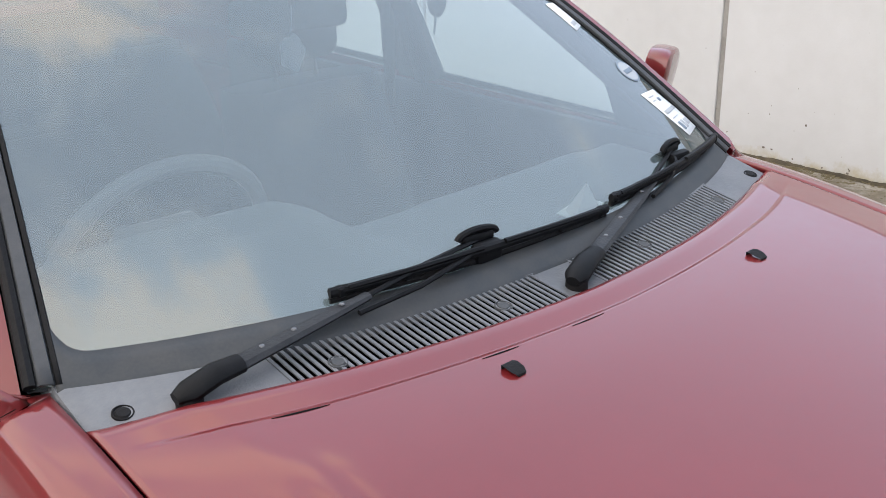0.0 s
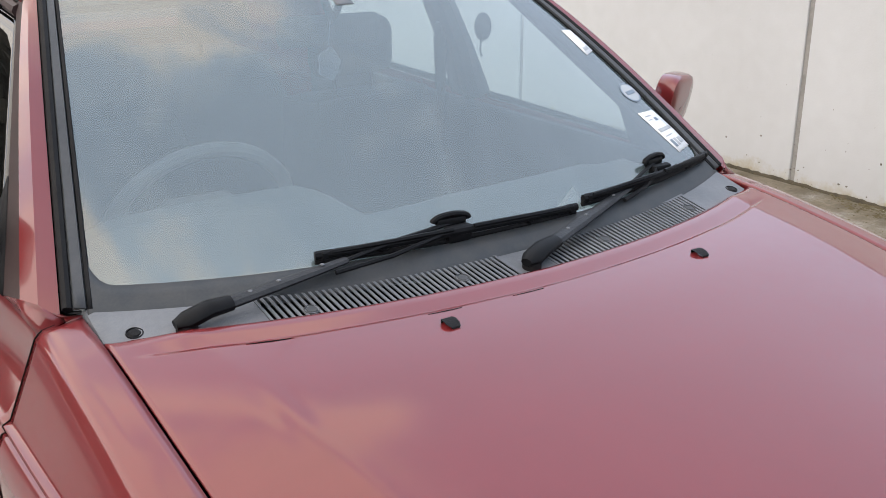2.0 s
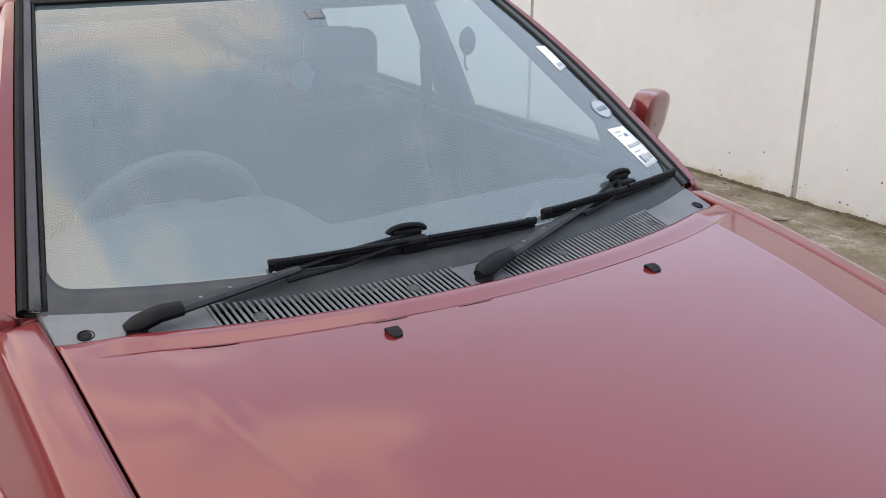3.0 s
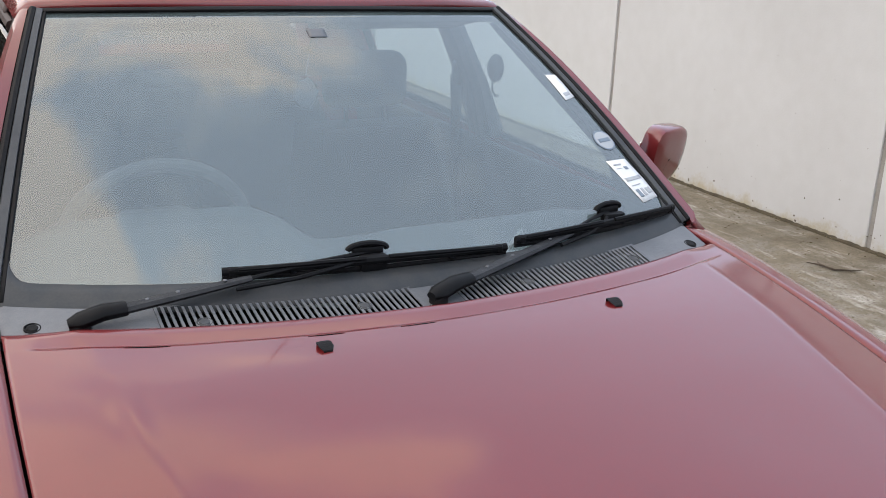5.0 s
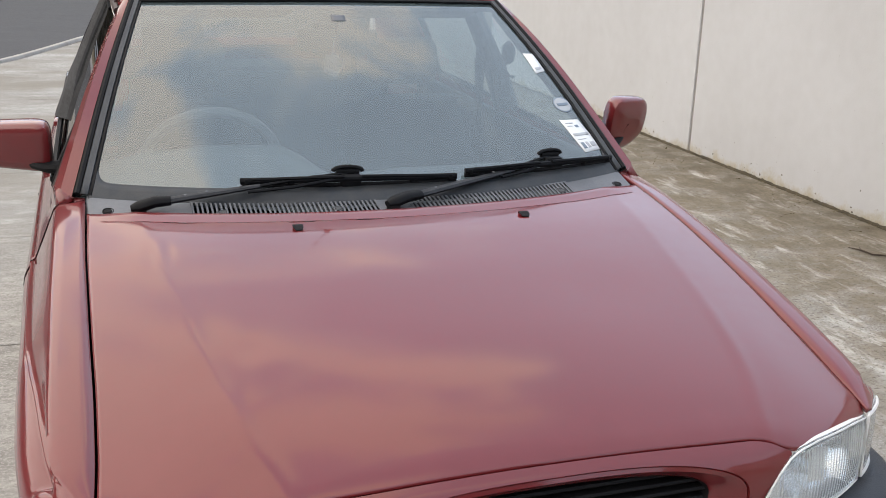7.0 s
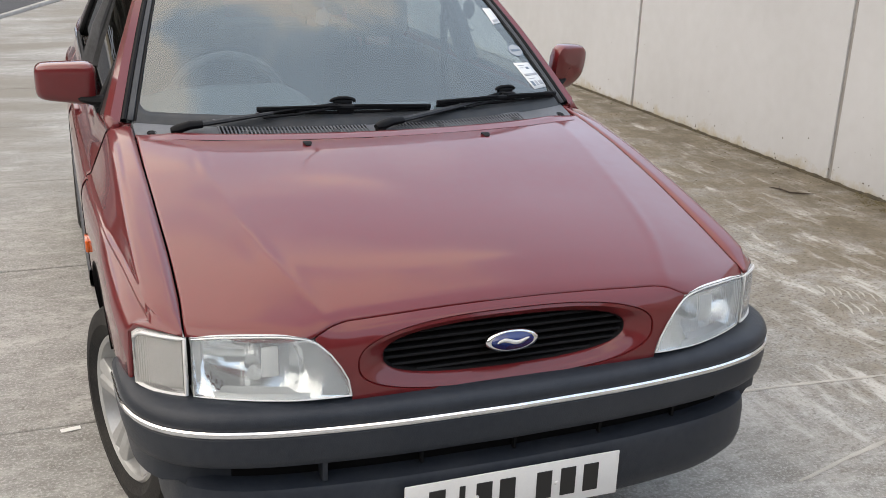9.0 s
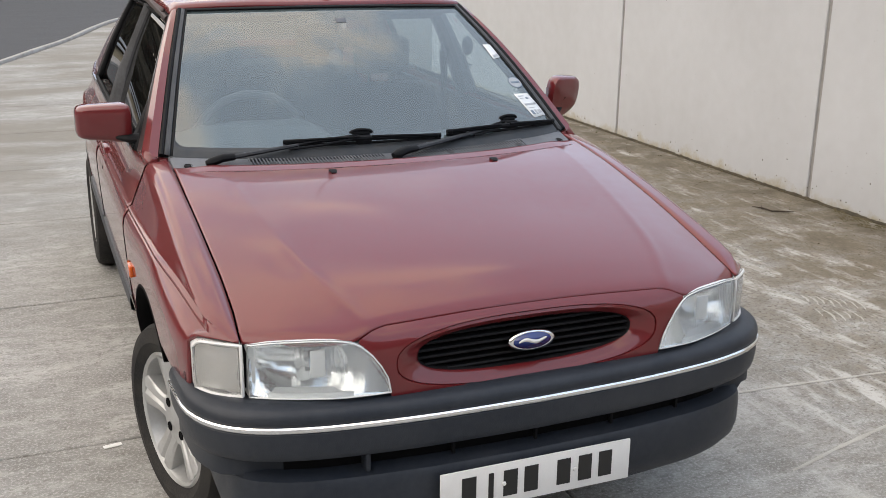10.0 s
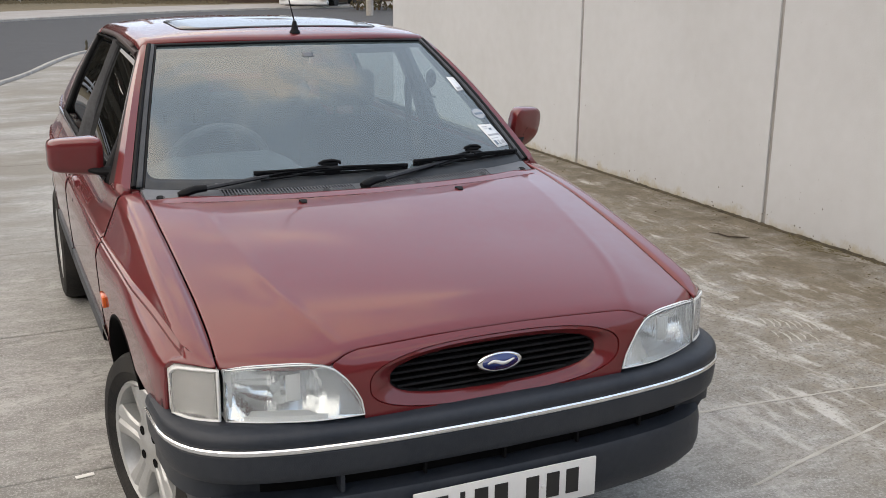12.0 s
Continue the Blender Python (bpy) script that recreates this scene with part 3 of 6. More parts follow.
TWIG = [(3.13, 3.085, 0.006), (3.145, 3.045, 0.009), (3.157, 3.005, 0.011), (3.169, 2.940, 0.008), (3.20, 2.918, 0.010), (3.235, 2.895, 0.009), (3.30, 2.888, 0.005)]
twig = part("twig", tube_bm(TWIG, 0.004, 7, [0.0015, 0.004, 0.005, 0.0045, 0.0055, 0.004, 0.0015]), BARK)
part("side_shoot", tube_bm([TWIG[2], (TWIG[2][0] + 0.02, TWIG[2][1] + 0.05, 0.009), (TWIG[2][0] + 0.05, TWIG[2][1] + 0.08, 0.006)], 0.002, 5, [0.003, 0.002, 0.001]), BARK, twig)
tagged(twig, "thin dark twig lying on the concrete", "twig")
scrap = part("paper_scrap", box_bm((0.06, 0.022, 0.003), (-0.927, 1.243, 0.003), 0.001, 1, Matrix.Rotation(0.15, 4, "Z")), PAPER)
tagged(scrap, "small white scrap of paper on the concrete", "litter")

# pale scratches left on the slabs
for (x0, y0), (x1, y1) in (((1.15, 0.855), (2.6, 0.73)), ((1.09, 0.30), (2.45, 0.62))):
    n = 26
    rows = []
    for i in range(n):
        k = i / (n - 1)
        w = 0.005 + 0.014 * abs(noise.noise((k * 13, x0, 1)))
        x, y = lerp(x0, x1, k), lerp(y0, y1, k) + 0.012 * noise.noise((k * 5, y0, 2))
        rows.append([(x, y - w, 0.0014), (x, y, 0.003), (x, y + w, 0.0014)])
    part("scratch", sheet(rows, (0, 0, 1)), PALE_CHALK, ground, "pale scratch across the concrete")

# a patch of short pale scrapes, side by side
rnd = random.Random(21)
for i in range(13):
    x0, y0 = (2.27 + 0.027 * i, 1.635 - 0.021 * i) if i < 8 else (2.20 + 0.034 * (i - 8), 1.47 - 0.026 * (i - 8))
    ln, w0 = rnd.uniform(0.09, 0.15), rnd.uniform(0.005, 0.010)
    rows = []
    for j in range(12):
        v = j / 11
        bend = 0.012 * math.sin(math.pi * v) + 0.008 * noise.noise((v * 4, i, 3))
        x, y = x0 - ln * v * 0.30 + bend, y0 - ln * v * 0.95
        w = w0 * math.sin(math.pi * min(0.97, max(0.03, v))) ** 0.5 * (0.55 + 0.9 * abs(noise.noise((v * 7, i, 9))))
        rows.append([(x - w, y + w * 0.3, 0.0014), (x, y, 0.0024), (x + w, y - w * 0.3, 0.0014)])
    part("scrape", sheet(rows, (0, 0, 1)), PALE_CHALK, ground, "short pale scrape on the concrete")

# plain wall added behind the camera, unseen, to close and darken that side
south = new("unseen_wall_south")
tagged(south, "plain grey wall added out of view to darken the south", "wall", kind="structure")
for i in range(6):
    part("bay", box_bm((2.96, 0.25, 5.4), (-14.2 + 3.0 * (i + 0.5), -9.5, 2.68), 0.01, 1), RENDER_GREY, south, smooth=False)
part("coping", box_bm((18.1, 0.34, 0.09), (-5.2, -9.5, 5.42), 0.01), KERB_STONE, south, smooth=False)

# ---- far side of the road ----
fence = new("fence")
tagged(fence, "dark brown boarded fence behind the far verge", "fence")
fence_line = [(3.2, 51.0), (5.9, 48.7), (9.8, 47.6), (12.8, 47.4), (22, 49.5), (36, 53)]
for a, b in zip(fence_line, fence_line[1:]):
    w = Vector((b[0] - a[0], b[1] - a[1], 0))
    n = max(2, int(w.length / 0.45))
    ang = math.atan2(w.y, w.x)
    for i in range(n):
        c = Vector((*a, 0)) + w * ((i + 0.5) / n)
        part("board", box_bm((w.length / n - 0.004, 0.05, 2.6), (c.x, c.y, 1.33), 0.01, 1, Matrix.Rotation(ang, 4, "Z")), FENCE, fence, smooth=False)
for x, y, r, mat, lab in ((5.84, 48.2, 0.12, POST_PINK, "weathered pale wooden post before the fence"), (12.2, 34.0, 0.14, KERB_STONE, "pale round lamp post at the roadside")):
    post = part("post", tube_bm([(x, y, 0), (x, y, 1.5), (x, y, 5.5)], r, 12), mat)
    tagged(post, lab, "post")
guard = new("guard_rail")
tagged(guard, "galvanised guard rail with two beams on posts", "guard rail")
rail_line = [(2.9, 50.0), (0.9, 49.9), (-1.2, 49.0), (-3.6, 47.2), (-6.2, 44.8), (-9.0, 42.0), (-12.0, 38.8), (-15.0, 35.4), (-19.0, 31.2)]
for a, b in zip(rail_line, rail_line[1:]):
    d = Vector((b[0] - a[0], b[1] - a[1], 0))
    for z in (0.58, 0.30):
        part("beam", box_bm((d.length + 0.02, 0.06, 0.15), ((a[0] + b[0]) / 2, (a[1] + b[1]) / 2, z), 0.02, 2, Matrix.Rotation(math.atan2(d.y, d.x), 4, "Z")), RAIL, guard)
    part("rail_post", box_bm((0.12, 0.12, 0.95), (a[0], a[1] + 0.09, 0.47), 0.01, 1), RAIL, guard, smooth=False)
bank = new("tree_belt")
tagged(bank, "dark shrubs behind the guard rail, with unseen trees added for dark reflections", "trees", kind="stuff")
rnd = random.Random(9)
bm = bmesh.new()
for _ in range(17000):
    k = rnd.random()
    x, y = lerp(3.0, -46, k) + rnd.gauss(0, 0.5), curve(k, (0, 53.0), (0.3, 46), (0.6, 32), (1.0, 8)) + rnd.gauss(0, 0.8)
    m = Matrix.Translation((x, y, 0.1 + rnd.random() * (9.0 + 2.5 * noise.noise((x * 0.25, 4, 1))))) @ Euler((rnd.uniform(0, 6), rnd.uniform(0, 6), rnd.uniform(0, 6))).to_matrix().to_4x4()
    q = rnd.uniform(0.3, 0.75)
    bm.faces.new([bm.verts.new(m @ Vector(p)) for p in ((-q, 0, 0), (0, -q * 0.6, 0.03), (q, 0, 0), (0, q * 0.6, 0.03))])
# more trees, out of view, added to darken what the car's side mirrors
for _ in range(6000):
    x, y = -42 + rnd.gauss(0, 1.5), rnd.uniform(-45, 12)
    m = Matrix.Translation((x, y, 0.1 + rnd.random() * (9.5 + 3 * noise.noise((y * 0.2, 6, 1))))) @ Euler((rnd.uniform(0, 6), rnd.uniform(0, 6), rnd.uniform(0, 6))).to_matrix().to_4x4()
    q = rnd.uniform(0.6, 1.3)
    bm.faces.new([bm.verts.new(m @ Vector(p)) for p in ((-q, 0, 0), (0, -q * 0.6, 0.03), (q, 0, 0), (0, q * 0.6, 0.03))])
part("leaves", bm, SHRUB, bank, smooth=False)

# tall dry grass along the foot of the fence
rnd = random.Random(12)
bm = bmesh.new()
for _ in range(3600):
    k = rnd.random()
    x = lerp(-4.0, 9.6, k)
    back = curve(x, (-4, 45.5), (0, 48.8), (3, 49.6), (6, 48.0), (9.6, 47.2))
    y = back - abs(rnd.gauss(0, 1.1))
    h = rnd.uniform(0.06, 0.20) * (1.4 if 2.5 < x < 6.5 else 0.8)
    w, a, ln = rnd.uniform(0.008, 0.02), rnd.uniform(0, 3.1), rnd.gauss(0, 0.10)
    dx, dy = w * math.cos(a), w * math.sin(a)
    v = [bm.verts.new(p) for p in ((x - dx, y - dy, 0.04), (x + dx, y + dy, 0.04), (x + dx * 0.5 + ln, y, 0.04 + h), (x - dx * 0.5 + ln, y, 0.04 + h))]
    bm.faces.new(v)
tagged(part("grass_tufts", bm, GRASS, smooth=False), "tall dry grass tufts before the brown fence", "grass", kind="stuff")

peg = part("kerb_peg", lathe([(0.0, 0.20), (0.015, 0.19), (0.03, 0.14), (0.018, 0.08), (0.03, 0.04), (0.04, 0.0), (0.0, 0.0)], (0.90, 19.8, 0.03), "z", 12, 1, False), SHRUB)
tagged(peg, "small dark peg standing on the kerb", "peg")

truck = new("truck")
tagged(truck, "white lorry cab with a slatted grille parked across the road", "truck")
truck.matrix_basis = Matrix.Translation((11.95, 41.6, 0)) @ Matrix.Rotation(radians(-34), 4, "Z")
part("cab", box_bm((2.2, 2.1, 2.7), (0, 1.05, 1.72), 0.12, 3), TRUCK_WHITE, truck)
part("windscreen", box_bm((2.0, 0.04, 0.9), (0, -0.01, 2.35), 0.06, 2), SUNROOF, truck)
part("side_window", box_bm((0.04, 0.8, 0.7), (1.10, 0.75, 2.3), 0.06, 2), SUNROOF, truck)
part("side_panel", box_bm((0.05, 0.95, 0.85), (1.10, 0.62, 1.3), 0.05, 2), TRUCK_BLUE, truck)
part("grille", box_bm((1.5, 0.06, 1.15), (0, -0.01, 0.92), 0.04, 2), TRUCK_DARK, truck)
for i in range(6):
    part("slat", box_bm((1.48, 0.07, 0.085), (0, -0.05, 0.42 + 0.19 * i), 0.02, 1), TRUCK_WHITE, truck)
part("bumper", box_bm((2.2, 0.3, 0.22), (0, 0.1, 0.24), 0.08, 2), TRUCK_WHITE, truck)
for s in (-1, 1):
    part("headlight", box_bm((0.34, 0.10, 0.22), (s * 0.92, -0.06, 0.42), 0.05, 2), PLATE_WHITE, truck)
    part("mirror", box_bm((0.22, 0.12, 0.6), (s * 1.3, 0.1, 2.3), 0.05, 2), TRUCK_DARK, truck)
    for yy in (1.25, 4.6, 5.8):
        part("wheel", lathe([(0.46, -0.14), (0.46, 0.14), (0.28, 0.15), (0.12, 0.08), (0.12, -0.1), (0.28, -0.15)], (s * 1.0, yy, 0.46), "x", 20), TYRE, truck)
    part("mudguard", tube_bm([(s * 1.02, 1.25 + 0.58 * math.cos(a), 0.46 + 0.58 * math.sin(a)) for a in spread(0.1, 3.0, 12)], 0.09, 8), TRUCK_WHITE, truck)
part("chassis", box_bm((0.9, 5.6, 0.3), (0, 4.0, 0.85), 0.03, 1), TRUCK_DARK, truck)
part("flatbed", box_bm((2.3, 4.4, 0.2), (0, 4.6, 1.15), 0.03, 1), TRUCK_DARK, truck)

rnd = random.Random(3)
hedge = new("hedge")
tagged(hedge, "tangled autumn hedge with brown and green leaves", "hedge")
bm = bmesh.new()
for _ in range(5200):
    x = rnd.uniform(13.2, 24)
    h = 2.6 + 0.9 * noise.noise((x * 0.5, 2, 0)) + 0.5 * noise.noise((x * 1.3, 5, 0))
    z = 0.04 + rnd.random() * h
    y = 38.6 + rnd.gauss(0, 0.5) + 0.25 * (x - 13)
    m = Matrix.Translation((x, y, z)) @ Euler((rnd.uniform(0, 6), rnd.uniform(0, 6), rnd.uniform(0, 6))).to_matrix().to_4x4()
    s = rnd.uniform(0.05, 0.13)
    q = [bm.verts.new(m @ Vector(p)) for p in ((-s, 0, 0), (0, -s * 0.5, 0.02), (s, 0, 0), (0, s * 0.5, 0.02))]
    bm.faces.new(q)
tagged(part("leaves", bm, LEAF, hedge, smooth=False), kind="stuff")
for i in range(10):
    x = 13.4 + 1.05 * i
    y = 38.6 + 0.25 * (x - 13)
    part("stem", tube_bm([(x, y, 0), (x + rnd.uniform(-0.3, 0.3), y, 1.2), (x + rnd.uniform(-0.6, 0.6), y, 2.4)], 0.05, 6, [0.06, 0.045, 0.02]), BARK, hedge)


# ---- the car ----
car = new("car")
tagged(car, "dark red hatchback with faded paint and grey plastic bumper", "car")


def plan_y(x):
    """The nose's line seen from above, at headlamp height."""
    return curve(abs(x), (0, 0.046), (0.25, 0.047), (0.36, 0.050), (0.452, 0.062), (0.55, 0.096), (0.675, 0.165), (0.74, 0.216), (0.785, 0.283))


def crown(y):
    return curve(y, (0.05, 0.785), (0.075, 0.800), (0.12, 0.819), (0.2, 0.846), (0.35, 0.882), (0.5, 0.910), (0.7, 0.942), (0.86, 0.961), (0.97, 0.967), (1.15, 0.971))


def gap_z(y):
    """Height of the bonnet's edge and of the wing beside it."""
    return curve(y, (0.05, 0.712), (0.165, 0.756), (0.3, 0.800), (0.5, 0.852), (0.69, 0.893), (0.9, 0.931), (1.12, 0.959), (1.3, 0.970))


GAP_X = 0.684


def seam_x(y):
    """The seam's distance from the middle: it bows in a little towards the lamps."""
    return curve(y, (0.05, 0.682), (0.17, 0.679), (0.28, 0.6745), (0.4, 0.675), (0.55, 0.6785), (0.7, 0.6815), (0.9, 0.6850), (1.2, 0.6855))


def bonnet_z(x, y):
    t = abs(x) / GAP_X
    tc = curve(y, (0.05, 0.575), (0.1, 0.595), (0.25, 0.67), (0.43, 0.722), (0.6, 0.755), (0.83, 0.80), (1.1, 0.84))
    e = 0.032
    gc = curve(y, (0.05, 0.62), (0.3, 0.66), (0.6, 0.64), (1.1, 0.52)) * tc ** 2
    inner, outer = gc * (t / tc) ** 2, gc + (1 - gc) * ((t - tc) / (1 - tc)) ** 1.15 if t > tc else gc * (t / tc) ** 2
    s = min(1, max(0, (t - tc + e) / (2 * e)))
    s = s * s * (3 - 2 * s)
    g = lerp(inner, outer, s)
    z = lerp(crown(y), gap_z(y), g)
    # a bead along the crease, strongest beside the lamps
    z += 0.0022 * math.exp(-((t - tc) * GAP_X / 0.016) ** 2) * curve(y, (0.05, 0.3), (0.12, 0.9), (0.3, 1.0), (0.5, 0.45), (0.8, 0.15), (1.1, 0.1))
    # soft dips over the driver's side; the narrow ones stand in for reflected streaks
    for dx, dy, rx, ry, h in ((-0.50, 0.37, 0.045, 0.05, 0.0014), (-0.42, 0.43, 0.030, 0.022, 0.0010), (-0.43, 0.27, 0.04, 0.06, -0.001), (-0.56, 0.835, 0.012, 0.06, 0.0014), (-0.525, 0.83, 0.010, 0.05, 0.0012), (0.30, 0.5, 0.12, 0.12, 0.002)):
        z -= h * math.exp(-((x - dx) / rx) ** 2 - ((y - dy) / ry) ** 2)
    return z


def lead(x):
    """How far the bonnet's leading edge lies behind the nose's line."""
    k = min(1, max(0, (0.46 - abs(x)) / 0.10))
    return 0.028 * k * k * (3 - 2 * k)


def rear_y(x):
    return 0.972 + 0.30 * abs(x) ** 2.1 + 0.022 * abs(x)


BON_X = sorted(set([round(s * v, 4) for s in (-1, 1) for v in spread(0, 0.32, 12) + [0.34, 0.36, 0.375] + spread(0.385, 0.60, 32) + [0.615, 0.63, 0.645, 0.657, 0.668, 0.676, 0.6833]]))
rows = []
for s in [0, 0.006, 0.015, 0.03, 0.05, 0.075] + spread(0.1, 0.9, 34) + [0.915, 0.925, 0.932, 0.936, 0.940, 0.95, 0.965, 0.98, 0.99, 0.997, 1.0]:
    row = []
    for x in BON_X:
        yf, yr = plan_y(x) + lead(x), rear_y(x)
        y = lerp(yf, yr, s)
        z = bonnet_z(x, y)
        if s > 0.932:
            ends = min(1, max(0, (0.66 - abs(x)) / 0.08))
            lift = lerp(-0.0032, 0.005, min(1, max(0, (s - 0.934) / 0.05)))
            z += lift * ends
        if s > 0.985:
            z -= (s - 0.985) * 0.55
        if s < 0.03:
            z -= lerp(0.010, 0.005, lead(x) / 0.028) * (1 - s / 0.03) ** 2
        pull = min(1, max(0, (abs(x) - 0.50) / 0.18))
        pull = pull * pull * (3 - 2 * pull) * (seam_x(y) - 0.0020 - 0.6833)
        row.append((x + (pull if x > 0 else -pull), y, z))
    rows.append(row)
bonnet = part("bonnet", sheet(rows, (0, 0, 1)), PAINT, car, "dark red bonnet with soft dips and a sky sheen", sharp=50, thick=0.012)


# dark slits in the groove before the bonnet's rear lip, painted as gap shade
for x0, x1, w in ((-0.525, -0.460, 0.0020), (-0.262, -0.205, 0.0015), (-0.115, -0.055, 0.0012)):
    rows = []
    for k in spread(0, 1, 13):
        x = lerp(x0, x1, k)
        y = lerp(plan_y(x), rear_y(x), 0.926)
        g = w * math.sin(math.pi * k) ** 0.7 + 0.0002
        rows.append([(x, y + v * g, bonnet_z(x, y) + h) for v, h in ((-1, 0.0002), (0, 0.0009), (1, 0.0002))])
    part("lip_shade", sheet(rows, (0, 0, 1), weld=1e-6), DARK, bonnet, "dark slit painted as shade under the lip")


# nose panel between the headlamps, with the recess round the grille
def nose_w(z):
    return curve(z, (0.58, 0.355), (0.60, 0.357), (0.63, 0.362), (0.66, 0.370), (0.69, 0.385), (0.726, 0.408), (0.75, 0.428), (0.785, 0.452))


def nose_top(x):
    return bonnet_z(x, plan_y(x) + lead(x)) - lerp(0.010, 0.005, lead(x) / 0.028) + 0.0006


def nose_y(x, z):
    """The nose, rolling back under the bonnet's leading edge."""
    low = max(0, nose_top(x) - z)
    roll = curve(low, (0, 1.0), (0.010, 0.57), (0.022, 0.25), (0.036, 0.05), (0.05, 0.0), (0.3, 0.0))
    return plan_y(x) + curve(z, (0.58, 0.000), (0.62, -0.006), (0.70, -0.008), (0.75, -0.006), (0.79, -0.004)) + lead(x) * roll


GC_Z = 0.698


def oval(a, b, n, ang):
    c, s = math.cos(ang), math.sin(ang)
    return a * math.copysign(abs(c) ** (2 / n), c), GC_Z + b * math.copysign(abs(s) ** (2 / n), s)


def nose_edge(ang):
    c, s = math.cos(ang), math.sin(ang)
    lo, hi = 0.0, 2.0
    for _ in range(40):
        r = (lo + hi) / 2
        x, z = r * c, GC_Z + r * s * 0.35
        top = nose_top(x) if abs(x) < 0.46 else 0.7
        if 0.585 < z < top and abs(x) < nose_w(z):
            lo = r
        else:
            hi = r
    return lo * c, GC_Z + lo * s * 0.35


N = 180
rows, throat = [], []
for i in range(N):
    a = 2 * math.pi * i / N
    ex, ez = nose_edge(a)
    ox, oz = oval(0.349, 0.083, 2.6, math.atan2((ez - GC_Z) / 0.083, ex / 0.349))
    gx, gz = oval(0.287, 0.057, 2.5, math.atan2((ez - GC_Z) / 0.083, ex / 0.349))
    row = []
    for k in (0, 0.12, 0.25, 0.4, 0.6, 0.8, 1.0):
        x, z = lerp(ex, ox, k), lerp(ez, oz, k)
        row.append((x, nose_y(x, z), z))
    row.append((ox * 0.996, nose_y(ox, oz) + 0.005, lerp(oz, GC_Z, 0.012)))
    row.append((ox * 0.988, nose_y(ox, oz) + 0.002, lerp(oz, GC_Z, 0.04)))
    for k, d in ((0.25, 0.006), (0.5, 0.014), (0.75, 0.021), (0.95, 0.027), (1.0, 0.031)):
        x, z = lerp(ox * 0.985, gx, k), lerp(lerp(oz, GC_Z, 0.05), gz, k)
        row.append((x, nose_y(x, z) + d, z))
    throat.append([(gx * 1.002, nose_y(gx, gz) + 0.029, lerp(gz, GC_Z, -0.01)), (gx * 0.985, nose_y(gx, gz) + 0.036, lerp(gz, GC_Z, 0.06)), (gx * 0.985, nose_y(gx, gz) + 0.085, lerp(gz, GC_Z, 0.06))])
    rows.append(row)
rows.append(rows[0])
part("nose_panel", sheet(rows, (0, -1, 0)), PAINT, car, "dark red nose with a recess round the grille", sharp=28)

grille = part("grille", box_bm((0.60, 0.012, 0.14), (0, 0.130, GC_Z), 0.004), DARK, car, "black slatted grille")
throat.append(throat[0])
part("grille_frame", sheet(throat, (0, -1, 0)), BLACK_TRIM, grille, sharp=60)
for i in range(6):
    z = GC_Z - 0.044 + 0.0176 * i
    half = 0.283 * max(0.1, 1 - (abs(z - GC_Z) / 0.0565) ** 2.5) ** (1 / 2.5)
    sl = []
    for x in spread(-half, half, 25):
        y = nose_y(x, z) + 0.036
        sl.append([(x, y, z + 0.0035), (x, y - 0.003, z), (x, y, z - 0.0035), (x, y + 0.025, z - 0.006), (x, y + 0.025, z + 0.002)])
    part("slat", sheet(sl, close_u=True), BLACK_TRIM, grille)
badge = part("badge", lathe([(0, 0.012), (0.8, 0.011), (0.95, 0.012), (1.0, 0.008), (1.0, 0), (0, 0)], (0, 0, 0), "y", 48, -1, False), CHROME, car, "oval blue badge with a chrome rim")
badge.matrix_basis = Matrix.Translation((0, 0.058, 0.706)) @ Matrix.Diagonal((0.062, 1, 0.026, 1))
part("badge_field", lathe([(0, 0.0135), (0.80, 0.0125), (0.82, 0.010), (0.82, 0.002), (0, 0.002)], (0, 0, 0), "y", 48, -1, False), BADGE_BLUE, badge)
rows = []
for k in spread(0, 1, 36):
    x, z, h = lerp(-0.60, 0.60, k), 0.16 * math.sin(k * 7.2) + 0.10 * (k - 0.5), 0.05 + 0.15 * math.sin(math.pi * k) ** 0.6
    rows.append([(x, -0.0130, z - h), (x, -0.0150, z - h * 0.8), (x, -0.0150, z + h * 0.8), (x, -0.0130, z + h)])
part("emblem", sheet(rows, (0, -1, 0)), PLATE_WHITE, badge, "pale waved ribbon")


# headlamps and front indicators
def lamp_top(x):
    x = abs(x)
    if x < 0.452:
        return curve(x, (0.360, 0.632), (0.365, 0.655), (0.372, 0.675), (0.385, 0.700), (0.408, 0.733), (0.428, 0.752), (0.452, 0.764))
    return curve(x, (0.452, 0.764), (0.50, 0.768), (0.56, 0.765), (0.62, 0.759), (0.672, 0.750), (0.72, 0.749), (0.75, 0.747), (0.764, 0.741), (0.773, 0.726))


def lamp_bottom(x):
    return curve(abs(x), (0.36, 0.630), (0.5, 0.625), (0.67, 0.618), (0.73, 0.615), (0.776, 0.618))


def lamp_y(x, z, out=0.0):
    bow = 0.008 * (1 - ((z - 0.68) / 0.09) ** 2)
    return plan_y(x) - 0.004 - bow - out + 0.05 * max(0, z - 0.70)


def lens_bm(s, x0, x1, m, inset=0.0, out=0.0, nz=12):
    rows = []
    for i in range(m):
        k = i / (m - 1)
        x = lerp(x0, x1, k ** 1.6 if x0 < 0.4 else k)
        zb, zt = lamp_bottom(x) + inset, max(lamp_top(x) - inset, lamp_bottom(x) + inset + 0.001)
        rows.append([(s * x, lamp_y(x, lerp(zb, zt, j / (nz - 1)), out), lerp(zb, zt, j / (nz - 1))) for j in range(nz)])
    return rows


